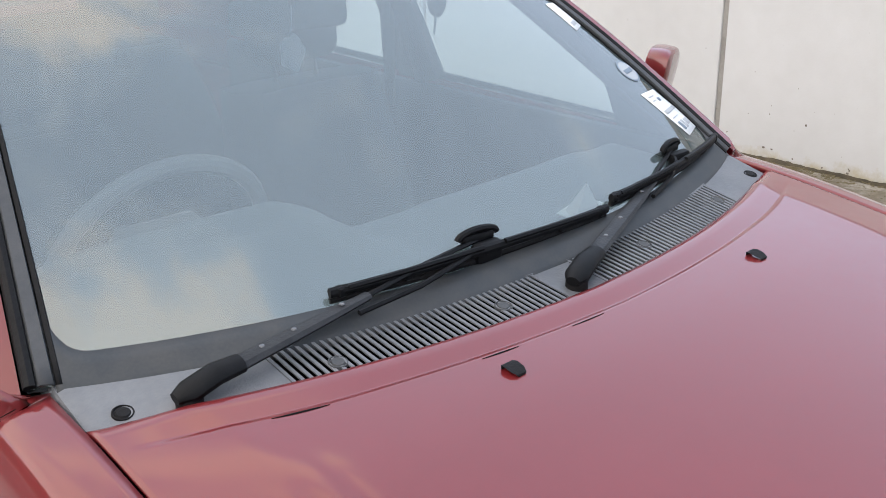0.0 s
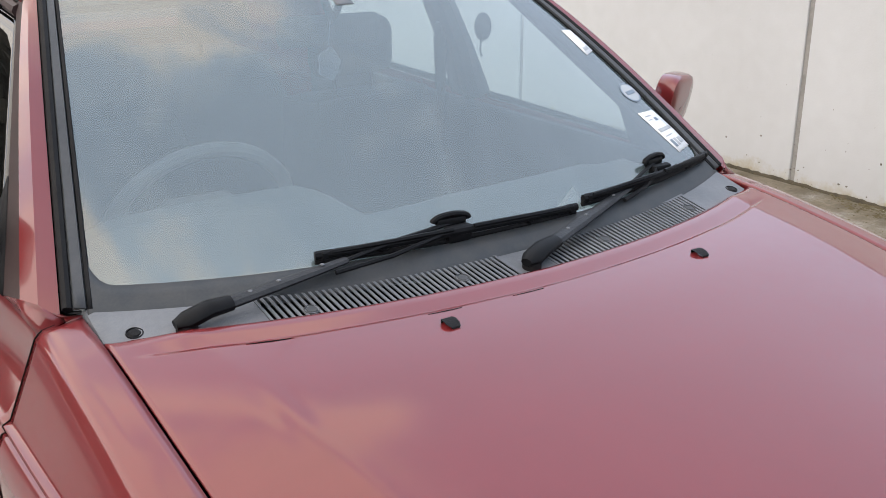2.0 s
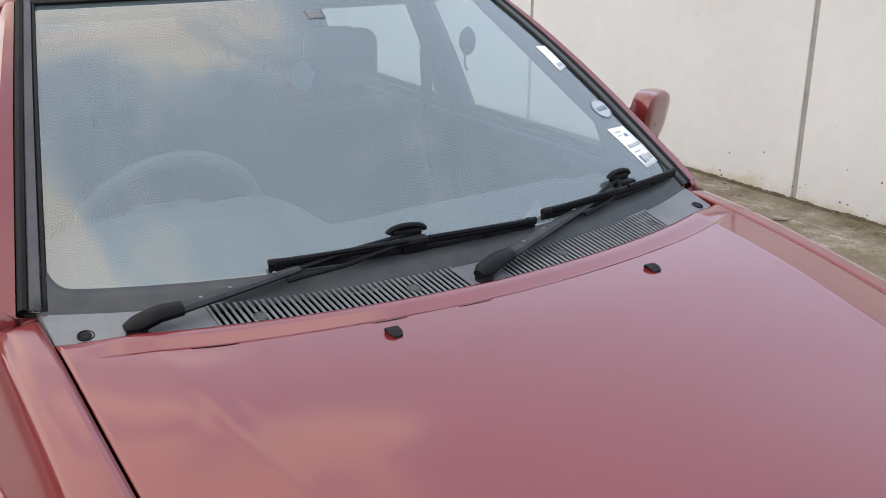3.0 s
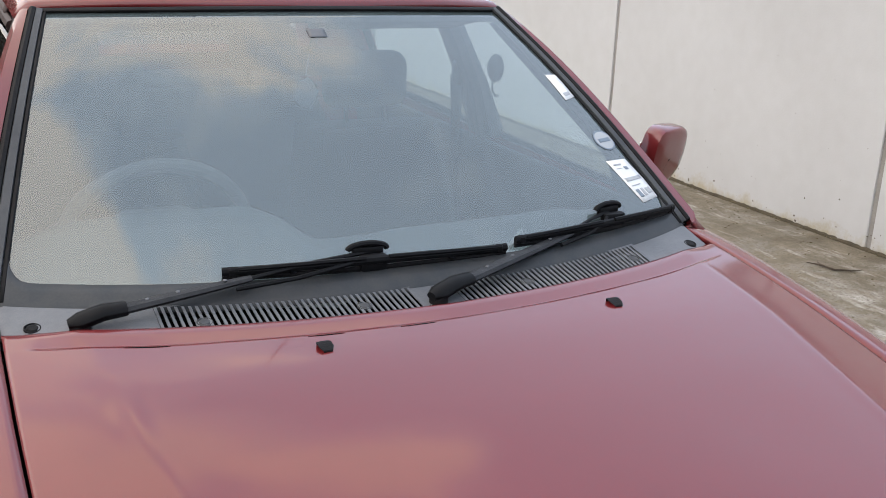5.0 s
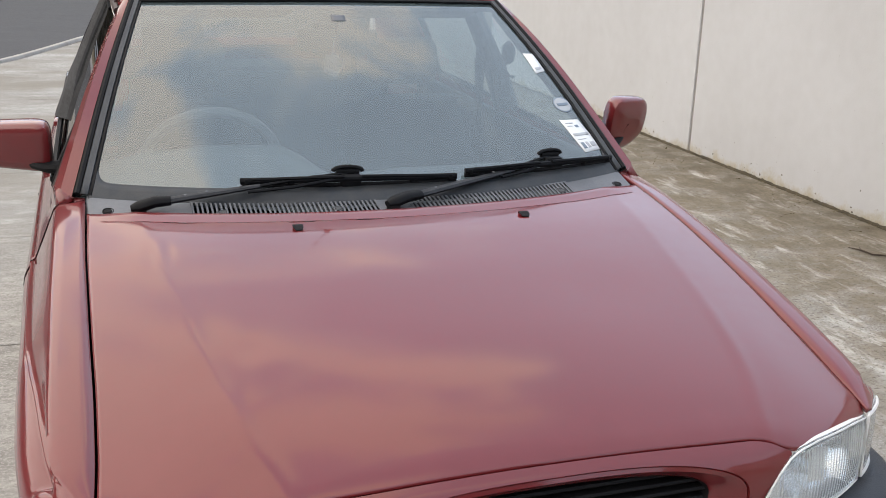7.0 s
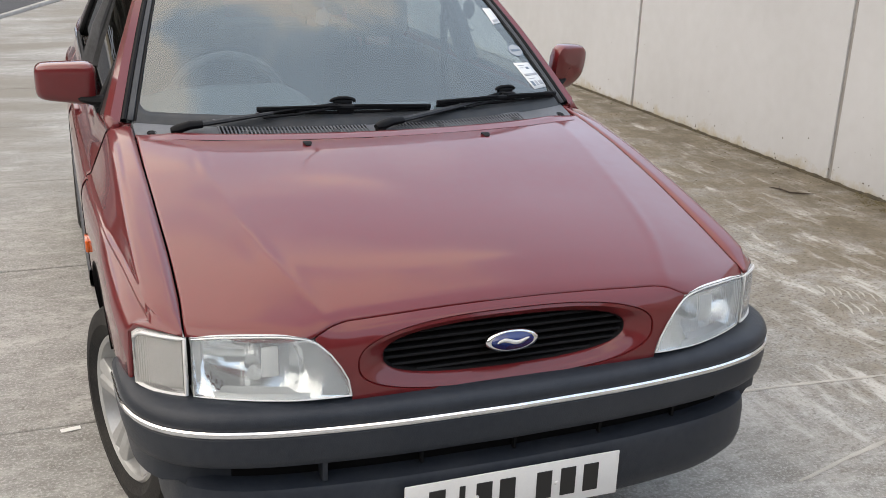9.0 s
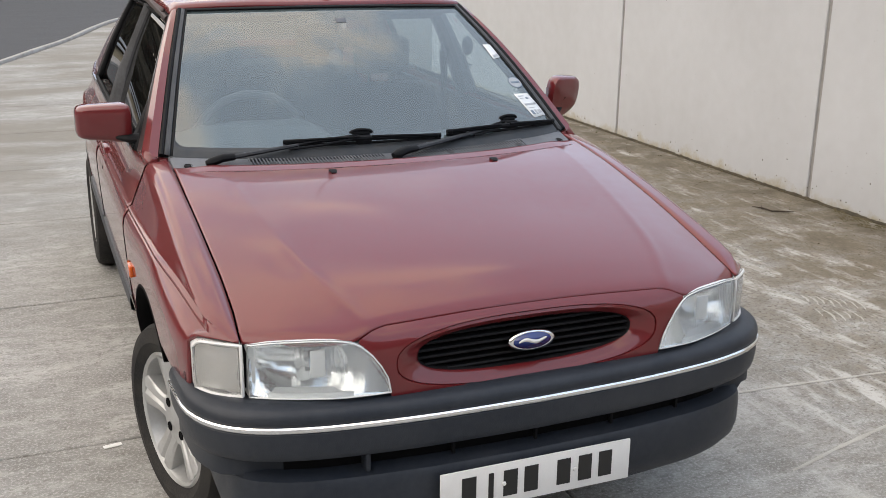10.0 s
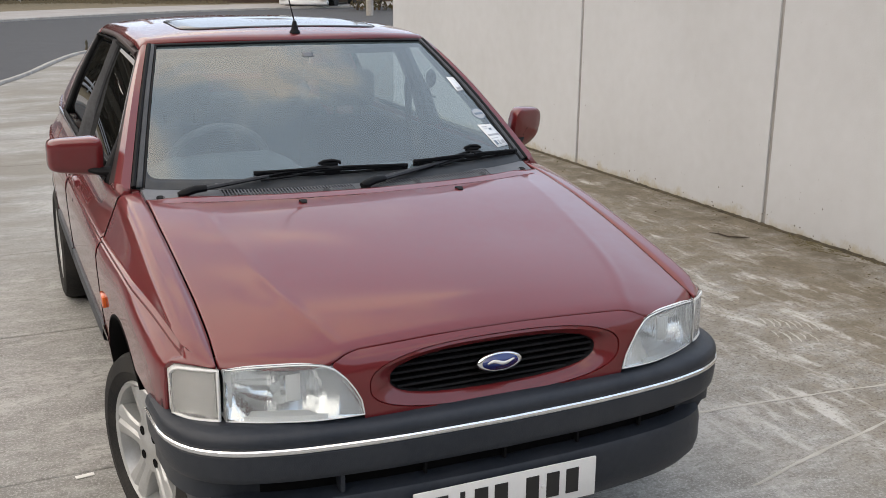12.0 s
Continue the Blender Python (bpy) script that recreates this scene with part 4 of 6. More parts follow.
for s in (-1, 1):
    lamp = part("headlamp", sheet([[(s * x, lamp_y(x, z) + d, z) for d in (0.004, 0.09)] for x, z in
                [(lerp(0.362, 0.668, k), lamp_bottom(lerp(0.362, 0.668, k)) + 0.002) for k in spread(0, 1, 18)]
                + [(x, lamp_top(x) - 0.002) for x in spread(0.668, 0.362, 40)] + [(0.362, lamp_bottom(0.362) + 0.002)]]),
                LAMP_WHITE, car, "clear glass headlamp with a bright reflector")
    rows = []
    for i in range(41):
        row = []
        for j in range(25):
            u, v = i / 40 * 2 - 1, j / 24 * 2 - 1
            x = 0.515 + u * 0.152
            zb, zt = lamp_bottom(x) + 0.003, max(lamp_top(x) - 0.003, lamp_bottom(x) + 0.006)
            z = lerp(zb, zt, (v + 1) / 2)
            r2 = ((x - 0.548) / 0.100) ** 2 + ((z - 0.688) / 0.080) ** 2
            d = 0.022 + 0.066 * max(0, 1 - r2) - 0.010 * min(1, max(0, r2 - 1)) + 0.42 * (z - 0.68) * min(1, r2)
            row.append((s * x, plan_y(x) + 0.004 + d, z))
        rows.append(row)
    part("reflector", sheet(rows, (0, -1, 0)), REFLECTOR, lamp, "bright mirrored reflector", sharp=80)
    part("bulb_shield", box_bm((0.034, 0.005, 0.066), (s * 0.520, plan_y(0.52) + 0.010, 0.706), 0.002), PLATE_WHITE, lamp, "pale square shield before the bulb")
    part("shelf", sheet([[(s * x, plan_y(x) + d, lamp_bottom(x) + h) for d, h in ((0.0, 0.004), (0.004, 0.012), (0.03, 0.016))] for x in spread(0.372, 0.664, 16)], (0, -1, 1)), LAMP_WHITE, lamp, "pale ledge along the lamp foot")
    part("cheek", sheet([[(s * (0.664 - h), plan_y(0.664) + d, z) for d, h in ((0.0, 0.0), (0.004, 0.016), (0.05, 0.026))] for z in spread(0.625, 0.742, 8)], (-s, -1, 0)), LAMP_WHITE, lamp, "pale cheek at the lamp's outer end")
    part("bulb_cap", lathe([(0.0, 0.0), (0.018, 0.002), (0.022, 0.03), (0.02, 0.05), (0, 0.052)], (s * 0.545, plan_y(0.545) + 0.022, 0.675), "y", 18, 1, False), CHROME, lamp)
    part("lens", sheet(lens_bm(s, 0.361, 0.668, 44), (0, -1, 0)), LENS, lamp, "clear fluted glass lens", thick=0.003, shadow=False)
    rim = [(x, lamp_bottom(x) + 0.003) for x in spread(0.363, 0.667, 22)] + [(x, lamp_top(x) - 0.003) for x in spread(0.667, 0.43, 16)]
    part("rim", tube_bm([(s * x, lamp_y(x, z) - 0.001, z) for x, z in rim + [(0.405, 0.727), (0.385, 0.699), (0.37, 0.67), (0.363, 0.632)]], 0.0019, 6), LAMP_WHITE, lamp)
    ind = part("front_indicator", sheet([[(s * x, lamp_y(x, z) + d * 0.8, z) for d in (0.004, 0.05)] for x, z in
               [(x, lamp_bottom(x) + 0.002) for x in spread(0.678, 0.774, 8)] + [(x, lamp_top(x) - 0.002) for x in spread(0.774, 0.678, 14)] + [(0.678, lamp_bottom(0.678) + 0.002)]]),
               LAMP_WHITE, car, "clear ribbed front indicator lamp")
    part("reflector", sheet([[(s * x, plan_y(x) + 0.012 + 0.03 * max(0, 1 - ((x - 0.725) / 0.05) ** 2) * max(0, 1 - ((z - 0.67) / 0.07) ** 2), z)
         for z in spread(lamp_bottom(x) + 0.004, lamp_top(x) - 0.004, 12)] for x in spread(0.679, 0.773, 12)], (-0.3, -1, 0)), SILVER, ind)
    part("lens", sheet(lens_bm(s, 0.677, 0.775, 26), (0, -1, 0)), IND_LENS, ind, "ribbed clear lens", thick=0.003, shadow=False)
    edge = [(x, lamp_bottom(x) + 0.004) for x in spread(0.680, 0.772, 10)] + [(x, lamp_top(x) - 0.004) for x in spread(0.772, 0.680, 18)] + [(0.680, lamp_bottom(0.68) + 0.004)]
    part("rim", tube_bm([(s * x, lamp_y(x, z) - 0.001, z) for x, z in edge], 0.0042, 6), PLATE_WHITE, ind)


# wings, doors and quarters: sections across the side at each y
def side_x(y):
    return curve(y, (0.287, 0.784), (0.31, 0.7935), (0.35, 0.802), (0.45, 0.812), (0.6, 0.818), (0.8, 0.823), (1.2, 0.838), (2.2, 0.844), (3.2, 0.842), (3.6, 0.815), (3.85, 0.770), (4.0, 0.70))


def belt_z(y):
    return curve(y, (1.2, 0.954), (1.5, 0.960), (2.2, 0.974), (3.0, 0.988), (3.8, 0.990))


WHEEL_F, WHEEL_R, HUB_Z = 0.80, 3.32, 0.287


ARCHES = ((0.828, 0.322, 0.352), (WHEEL_R, HUB_Z + 0.01, 0.325))


def low_z(y):
    for c, h, r in ARCHES:
        r2 = r ** 2 - (y - c) ** 2
        if r2 > 0:
            return max(0.60 if y < 0.605 else 0.20, h + math.sqrt(r2))
    return 0.20 if y > 0.6 else 0.60


def tuck(z):
    """How far the side falls in towards the sill."""
    return curve(z, (0.20, -0.085), (0.30, -0.050), (0.45, -0.022), (0.55, -0.011), (0.65, -0.005), (0.78, 0.0))


def crease_x(y):
    """The feature line along the car's side."""
    return curve(y, (0.27, 0.738), (0.4, 0.757), (0.5, 0.769), (0.6, 0.783), (0.7, 0.794), (0.85, 0.801), (1.08, 0.809), (1.3, 0.814), (2.2, 0.824), (3.2, 0.822), (3.6, 0.80), (4.0, 0.68))


def crease_z(y):
    return curve(y, (0.27, 0.763), (0.4, 0.786), (0.5, 0.798), (0.6, 0.808), (0.7, 0.815), (0.85, 0.820), (1.3, 0.824), (2.2, 0.835), (3.2, 0.84))


def shoulder_x(y):
    """The bend between the wing's top and its side."""
    return curve(y, (0.27, 0.735), (0.33, 0.743), (0.42, 0.748), (0.6, 0.750), (1.25, 0.752))


LAMP_END = 0.287


def lamp_corner(y):
    """Where the wing meets the lamps in front of its side."""
    x = curve(y, (0.165, 0.689), (0.225, 0.743), (0.287, 0.777))
    return x, lamp_top(x) + 0.004


def round_x(y, z):
    """The plain rounded section of the wing's nose."""
    zg, n = gap_z(y), 3.0
    if y < LAMP_END:
        xo, zo = lamp_corner(y)
    else:
        xo, zo = None, 0.724
    zs = zo - 0.104
    x0 = seam_x(y) + 0.0024
    wide = side_x(y) - x0 if xo is None else (xo - x0) / (1 - ((zo - zs) / (zg - zs)) ** n) ** (1 / n)
    r = min(1, max(0, (z - zs) / (zg - zs)))
    return x0 + wide * max(0, 1 - r ** n) ** (1 / n)


def smooth(k):
    k = min(1, max(0, k))
    return k * k * (3 - 2 * k)


def wing_nose(y, pts, zg, zc):
    """The wing's front end: its section rounds off above the lamps and the feature line runs out to a point."""
    f = smooth((y - 0.20) / 0.085)
    low, knee = pts[-1][1], zc - 0.013
    foot = lamp_corner(y)[1] if y < LAMP_END else lerp(lamp_corner(LAMP_END)[1], low, smooth((y - LAMP_END) / 0.07))
    bend = max(knee, lerp(foot, zg, 0.28))
    out = []
    for x, z in pts:
        z = min(z, zg)
        z = lerp(foot, bend, (z - low) / (knee - low)) if z <= knee else lerp(bend, zg, (z - knee) / (zg - knee))
        out.append((lerp(round_x(y, z), x, f), z))
    return out


def side_section(y, wing):
    b, zl, xc, zc = side_x(y), low_z(y), crease_x(y), crease_z(y)
    if wing:
        zg, xs = gap_z(y), shoulder_x(y)
        g = curve(y, (0.28, 0.45), (0.42, 0.9), (0.6, 1.0), (1.3, 1.0))
        pts = [(seam_x(y) + 0.0024, zg), (0.700, zg - 0.0012 * g), (0.725, zg - 0.005 * g), (xs - 0.007, zg - 0.009 * g), (xs, zg - 0.014 * g), (xs + 0.005, zg - 0.020 * g)]
    else:
        zg = belt_z(y)
        g = min(1, max(0, (y - 1.2) / 0.3))
        g = g * g * (3 - 2 * g)
        x0 = lerp(0.744, b - 0.078, g)
        pts = [(x0, zg), (x0 + 0.006, zg - 0.003), (x0 + 0.010, zg - 0.015), (x0 + 0.012, zg - 0.03), (x0 + 0.014, zg - 0.05), (x0 + 0.017, zg - 0.08)]
    x4, z4 = pts[-1]
    for k in (0.35, 0.72):
        pts.append((lerp(x4, xc - 0.0075, k), lerp(z4, zc + 0.009, k)))
    a = smooth((y - 0.248) / 0.085) if wing else 1.0
    pts += [(xc + dx * a, zc + dz) for dx, dz in ((-0.0075, 0.009), (-0.0055, 0.0055), (0.004, 0.0008), (0.0055, -0.0005), (0.0055, -0.002), (0.003, -0.0105), (0.0038, -0.012), (0.008, -0.013))]
    pts += [(lerp(xc, b, 0.42), zc - 0.017), (lerp(xc, b, 0.74), zc - 0.032), (lerp(xc, b, 0.93), zc - 0.055)]
    if wing and y < 0.36:
        pts = wing_nose(y, pts, zg, zc)
    for k in (0.0, 0.15, 0.35, 0.65, 1.0):
        z = lerp(zc - 0.09, 0.20, k)
        pts.append((b + tuck(z), z))
    if wing and y < LAMP_END:
        return pts[:19] + [pts[18]] * 5
    if wing:
        f = smooth((y - 0.262) / 0.075)
        pts = pts[:19] + [(lerp(round_x(y, z), x, f) if z > 0.60 else x, z) for x, z in pts[19:]]
    out = []
    for x, z in pts:
        if z < zl - 0.0005:
            z = zl + (z - 0.2) * 0.02
            x = b + tuck(z)
        out.append((x, z))
    return out


def side_panel(name, s, y0, y1, n, wing, label, parent=car, mat=None):
    ys = spread(y0, y1, n)
    if wing:
        ys = spread(y0, LAMP_END - 0.0002, 22) + spread(LAMP_END + 0.0002, 0.46, 36) + spread(0.464, y1, n - 40)
    rows = [[(s * x, y, z) for x, z in side_section(y, wing)] for y in ys]
    return part(name, sheet(rows, (s, 0, 0.2)), mat or PAINT, parent, label, sharp=75, thick=0.01)


for s in (-1, 1):
    side_panel("front_wing", s, 0.167, 1.2066, 96, True, "dark red front wing")
    d1 = side_panel("front_door", s, 1.2091, 2.235, 40, False, "dark red front door")
    d2 = side_panel("rear_door", s, 2.243, 3.06, 24, False, "dark red rear door")
    side_panel("rear_quarter", s, 3.068, 3.98, 70, False, "dark red rear quarter panel")
    # near-black strip so the gap between wing and door reads dark
    part("gap_filler", sheet([[(s * (x - 0.007), y, z - 0.004) for x, z in side_section(1.2045, True)] for y in (1.185, 1.235)], (s, 0, 0.2)), DARK, car, "near-black strip painted as the gap between wing and door", thick=0.004)
    # near-black rods drawn along the seams as the gaps' shade
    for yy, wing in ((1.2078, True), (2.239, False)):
        part("door_gap", tube_bm([(s * (x + 0.0004), yy, z + 0.0004) for x, z in side_section(yy, wing)[1:]], 0.0013, 6), DARK, car, "dark rod for the shaded seam beside the door")
    for d, y in ((d1, 2.08), (d2, 2.90)):
        hx = side_x(y) - 0.029
        part("door_handle", box_bm((0.020, 0.16, 0.03), (s * hx, y, 0.845), 0.007), PAINT, d, "red pull handle")
    part("lock", lathe([(0, 0.006), (0.011, 0.005), (0.013, 0), (0, -0.01)], (s * (side_x(2.0) - 0.009), 1.95, 0.79), "x", 14, s, False), BLACK_TRIM, d1, "black key lock")
    # rubbing strip and wheel-arch lip
    for d, y0, y1 in ((d1, 1.22, 2.23), (d2, 2.25, 3.0)):
        rows = [[(s * (side_x(y) + tuck(0.505) + o), y, z) for o, z in ((-0.004, 0.535), (0.009, 0.530), (0.011, 0.505), (0.009, 0.48), (-0.004, 0.475))] for y in spread(y0, y1, 14)]
        part("rubbing_strip", sheet(rows, (s, 0, 0)), BUMPER_PLASTIC, d, "dark grey rubbing strip")
    rep = part("side_repeater", box_bm((0.014, 0.075, 0.036), (s * (side_x(1.11) + tuck(0.65) + 0.002), 1.112, 0.652), 0.005), AMBER, car, "orange side repeater lamp")
    part("base", box_bm((0.006, 0.066, 0.032), (s * (side_x(1.11) + tuck(0.65) - 0.003), 1.114, 0.650), 0.002), BLACK_TRIM, rep)
    for c, h, r in ARCHES:
        rows = []
        for i in range(41):
            a = radians(lerp(-14, 194, i / 40))
            y, z = c + (r - 0.003) * math.cos(a), h + (r - 0.003) * math.sin(a)
            if z < (0.21 if r > 0.33 else 0.36) or (r > 0.33 and y < 0.57 and z < 0.60):
                continue
            yi, zi = c + (r - 0.015) * math.cos(a), h + (r - 0.015) * math.sin(a)
            b = side_x(y) + tuck(z)
            rows.append([(s * (b + 0.001), y, z + 0.005), (s * (b + 0.0015), y, z - 0.003), (s * (b - 0.02), yi, zi), (s * 0.60, yi, zi)])
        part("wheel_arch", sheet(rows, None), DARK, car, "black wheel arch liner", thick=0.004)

# inner shell: near-black bulkheads, floor and sills behind the panels, for shade in gaps
shell = new("body_shell")
shell.parent = car
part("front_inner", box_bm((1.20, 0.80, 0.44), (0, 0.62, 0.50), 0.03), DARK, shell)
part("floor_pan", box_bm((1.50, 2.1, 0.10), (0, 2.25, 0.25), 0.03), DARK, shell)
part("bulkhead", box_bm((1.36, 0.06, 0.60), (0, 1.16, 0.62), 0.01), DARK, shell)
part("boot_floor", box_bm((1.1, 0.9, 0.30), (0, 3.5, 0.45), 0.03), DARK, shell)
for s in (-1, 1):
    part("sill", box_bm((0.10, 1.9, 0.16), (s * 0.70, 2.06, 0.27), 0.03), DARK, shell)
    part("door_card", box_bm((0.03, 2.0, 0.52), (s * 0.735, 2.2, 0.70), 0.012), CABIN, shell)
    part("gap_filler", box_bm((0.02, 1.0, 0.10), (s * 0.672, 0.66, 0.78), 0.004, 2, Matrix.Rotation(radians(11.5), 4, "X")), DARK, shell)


# front bumper: a profile carried round the nose
def bumper_path(n=81):
    pts = []
    for i in range(n):
        k = i / (n - 1) * 2 - 1
        a = abs(k)
        x = curve(a, (0, 0), (0.25, 0.24), (0.5, 0.48), (0.66, 0.63), (0.76, 0.722), (0.84, 0.778), (0.9, 0.803), (1.0, 0.812))
        y = curve(a, (0, 0.0), (0.25, 0.006), (0.5, 0.028), (0.66, 0.062), (0.76, 0.110), (0.84, 0.180), (0.9, 0.262), (1.0, 0.412))
        pts.append((math.copysign(x, k), y))
    return pts


BP = bumper_path()
BN = []
for i, p in enumerate(BP):
    a, b = Vector(BP[max(i - 1, 0)]), Vector(BP[min(i + 1, len(BP) - 1)])
    w = (b - a).normalized()
    BN.append(Vector((w.y, -w.x)))


def around(prof):
    """prof(k) gives (outward, z) points at each step of the bumper's line; k: 0 in the middle, 1 at the ends."""
    rows = []
    for i, (p, nrm) in enumerate(zip(BP, BN)):
        k = abs(i / (len(BP) - 1) * 2 - 1)
        rows.append([(p[0] + nrm.x * o, p[1] + nrm.y * o, z) for o, z in prof(k)])
    return rows


def bumper_profile(k):
    slot = 0.050 * min(1, max(0, (0.80 - k) / 0.10))
    lip = -0.014 - 0.085 * curve(k, (0, 0), (0.5, 0.0), (0.72, 0.12), (0.85, 0.62), (1.0, 0.80))
    up = 0.02 * max(0, k - 0.6)
    return [(-0.075, 0.622 - up * 0.4), (-0.035, 0.621 - up * 0.4), (-0.012, 0.616 - up * 0.4), (-0.003, 0.609), (0.002, 0.598), (0.003, 0.590), (0.002, 0.583),
            (0.000, 0.580), (0.000, 0.563), (0.003, 0.560), (0.003, 0.54), (0.000, 0.512), (-0.004, 0.497), (-0.010, 0.489),
            (-0.012 - slot, 0.485), (-0.014 - slot, 0.476), (-0.014 - slot, 0.440), (min(-0.012 - slot * 0.1, lip), 0.430), (lip + 0.002, 0.422), (lip + 0.006, 0.40), (lip + 0.006, 0.34),
            (lip - 0.004, 0.305), (lip - 0.03, 0.272), (lip - 0.08, 0.262)]


bumper = part("front_bumper", sheet(around(bumper_profile), (0, -1, 0)), BUMPER_PLASTIC, car, "dark grey plastic bumper with a chrome strip", sharp=38, thick=0.01)
part("chrome_strip", sheet(around(lambda k: [(-0.004, 0.5795), (0.003, 0.579), (0.0065, 0.5755), (0.007, 0.572), (0.0065, 0.5685), (0.003, 0.564), (-0.004, 0.5635)]), (0, -1, 0)), CHROME, bumper, "bright chrome strip")
part("slot_rib", box_bm((0.012, 0.05, 0.05), (-0.418, 0.069, 0.460), 0.003), BUMPER_PLASTIC, bumper)
for x in (-0.2, 0.02, 0.24, 0.45):
    part("slot_rib", box_bm((0.008, 0.012, 0.046), (x, curve(abs(x), (0, 0.050), (0.24, 0.056), (0.48, 0.078)), 0.461), 0.002), BLACK_TRIM, bumper)
# black sheet painted for the shade inside the slot
part("slot_shade", sheet(around(lambda k: [(-0.060, 0.484), (-0.060, 0.441)])[14:-14], (0, -1, 0)), DARK, bumper, "black sheet painted as the slot's shade")

plate = part("number_plate", box_bm((0.52, 0.006, 0.111), (0, -0.010, 0.3675), 0.0025, 2), PLATE_WHITE, car, "white number plate with plain dark bars")
for i, x in enumerate((-0.186, -0.128, -0.076, -0.020, 0.070, 0.130, 0.188)):
    part("bar", box_bm((0.014 if i == 1 else 0.038, 0.002, 0.070), (x, -0.0135, 0.3685), 0.0008, 1), PLATE_BLACK, plate)
for x in (-0.094, 0.101):
    part("screw_cap", lathe([(0, 0.003), (0.005, 0.002), (0.006, 0), (0, 0)], (x, -0.0145, 0.369), "y", 10, -1, False), PLATE_WHITE, plate)


# ---- cowl, windscreen, roof ----
def screen(x, s):
    """The windscreen: s runs from 0 at its foot to 1 at the roof; x from -1 to 1 across."""
    half = lerp(0.703, 0.540, s)
    y = lerp(1.080, 1.715, s) + lerp(0.150, 0.100, s) * abs(x) ** 2.2
    z = lerp(0.982, 1.384, s) + 0.020 * math.sin(math.pi * s) - lerp(0.0, 0.012, s) * x * x
    return Vector((half * x, y, z))


def cowl_z(x, y):
    t = (abs(x) / 0.69) ** 2
    return lerp(0.957, 0.951, t) + lerp(0.12, 0.26, t) * (y - rear_y(x))


COWL_X = spread(-0.692, 0.692, 143)


def cowl_rear(x):
    return screen(max(-1, min(1, x / 0.690)), -0.02).y + 0.010


VENTS = ((-0.455, -0.036), (0.044, 0.488))


def vent_front(x):
    return rear_y(x) - 0.002


def vent_rear(x):
    return rear_y(x) + lerp(0.088, 0.078, abs(x) / 0.5)


rows = []
for k in [0, 0.03] + spread(0.06, 1.0, 34):
    row = []
    for x in COWL_X:
        y = lerp(rear_y(min(abs(x), 0.69)) - 0.012, cowl_rear(x), k)
        row.append((x, y, cowl_z(x, y) - (0.016 if k == 0 else 0) - 0.02 * max(0, (abs(x) - 0.678) / 0.014) ** 2))
    rows.append(row)


def in_vent(p):
    return any(a < p.x < b for a, b in VENTS) and vent_front(p.x) < p.y < vent_rear(p.x)


cowl = part("cowl_panel", sheet(rows, (0, 0, 1), drop=in_vent), GREY_PLASTIC, car, "faded grey plastic cowl with vent slats", sharp=40)
# black sheet low under the slats gives the vent gaps their shade
part("vent_floor", sheet([[(x, vent_front(x) - 0.02, 0.895), (x, vent_rear(x) + 0.02, 0.90)] for x in spread(-0.5, 0.52, 30)], (0, 0, 1)), DARK, cowl, "black sheet under the slats, painted as vent shade", thick=0.004)
for a, b in VENTS:
    n = 40
    step = (b - a) / n
    for i in range(n + 1):
        x = a + step * i
        y0, y1 = vent_front(x) - 0.016, vent_rear(x) + 0.004
        w = step * 0.23
        z0, z1 = cowl_z(x, y0), cowl_z(x, y1)
        v = [(x - w, y0, z0 - 0.0012), (x + w, y0, z0 - 0.0012), (x + w, y0, z0 + 0.001), (x - w, y0, z0 + 0.001),
             (x - w, y1, z1 - 0.0012), (x + w, y1, z1 - 0.0012), (x + w, y1, z1 + 0.001), (x - w, y1, z1 + 0.001)]
        pane_of("slat", v, [(0, 1, 2, 3), (7, 6, 5, 4), (3, 2, 6, 7), (1, 5, 6, 2), (0, 3, 7, 4), (0, 4, 5, 1)], GREY_PLASTIC, cowl, smooth=False)
    for edge, dz in ((vent_rear, 0.0),):
        part("vent_rim", tube_bm([(x, edge(x), cowl_z(x, edge(x)) + dz) for x in spread(a - 0.004, b + 0.004, 16)], 0.004, 6, flat=0.5), GREY_PLASTIC, cowl)
for x, y in ((-0.391, 1.047), (-0.132, 1.018), (0.188, 1.026), (0.455, 1.072), (-0.638, 1.122), (0.638, 1.122)):
    tilt = math.atan(lerp(0.12, 0.26, (abs(x) / 0.69) ** 2))
    clip = part("clip", lathe([(0, 0.0018), (0.008, 0.0014), (0.0095, -0.0006), (0.0105, -0.0006), (0.0115, 0.0012), (0.0128, 0.0008), (0.0132, -0.003), (0, -0.004)], (0, 0, 0), "z", 24, 1, False),
                BLACK_TRIM if abs(x) > 0.6 else TRIM_GREY, cowl, "round fixing clip")
    clip.matrix_basis = Matrix.Translation((x, y, cowl_z(x, y) + 0.0008)) @ Matrix.Rotation(tilt, 4, "X")

SX = spread(-1, 1, 41)
windscreen = part("windscreen", sheet([[screen(x, s) for x in SX] for s in spread(-0.02, 1, 22)], (0, -1, 1)), GLASS, car, "windscreen under a dusty film with painted haze, mirroring the sky", thick=0.004, shadow=False, back=GLASS_BACK)


def border(x0, x1, s0, s1, nx, ns):
    return [[screen(x, s) + Vector((0, 0.005, -0.006)) for x in spread(x0, x1, nx)] for s in spread(s0, s1, ns)]


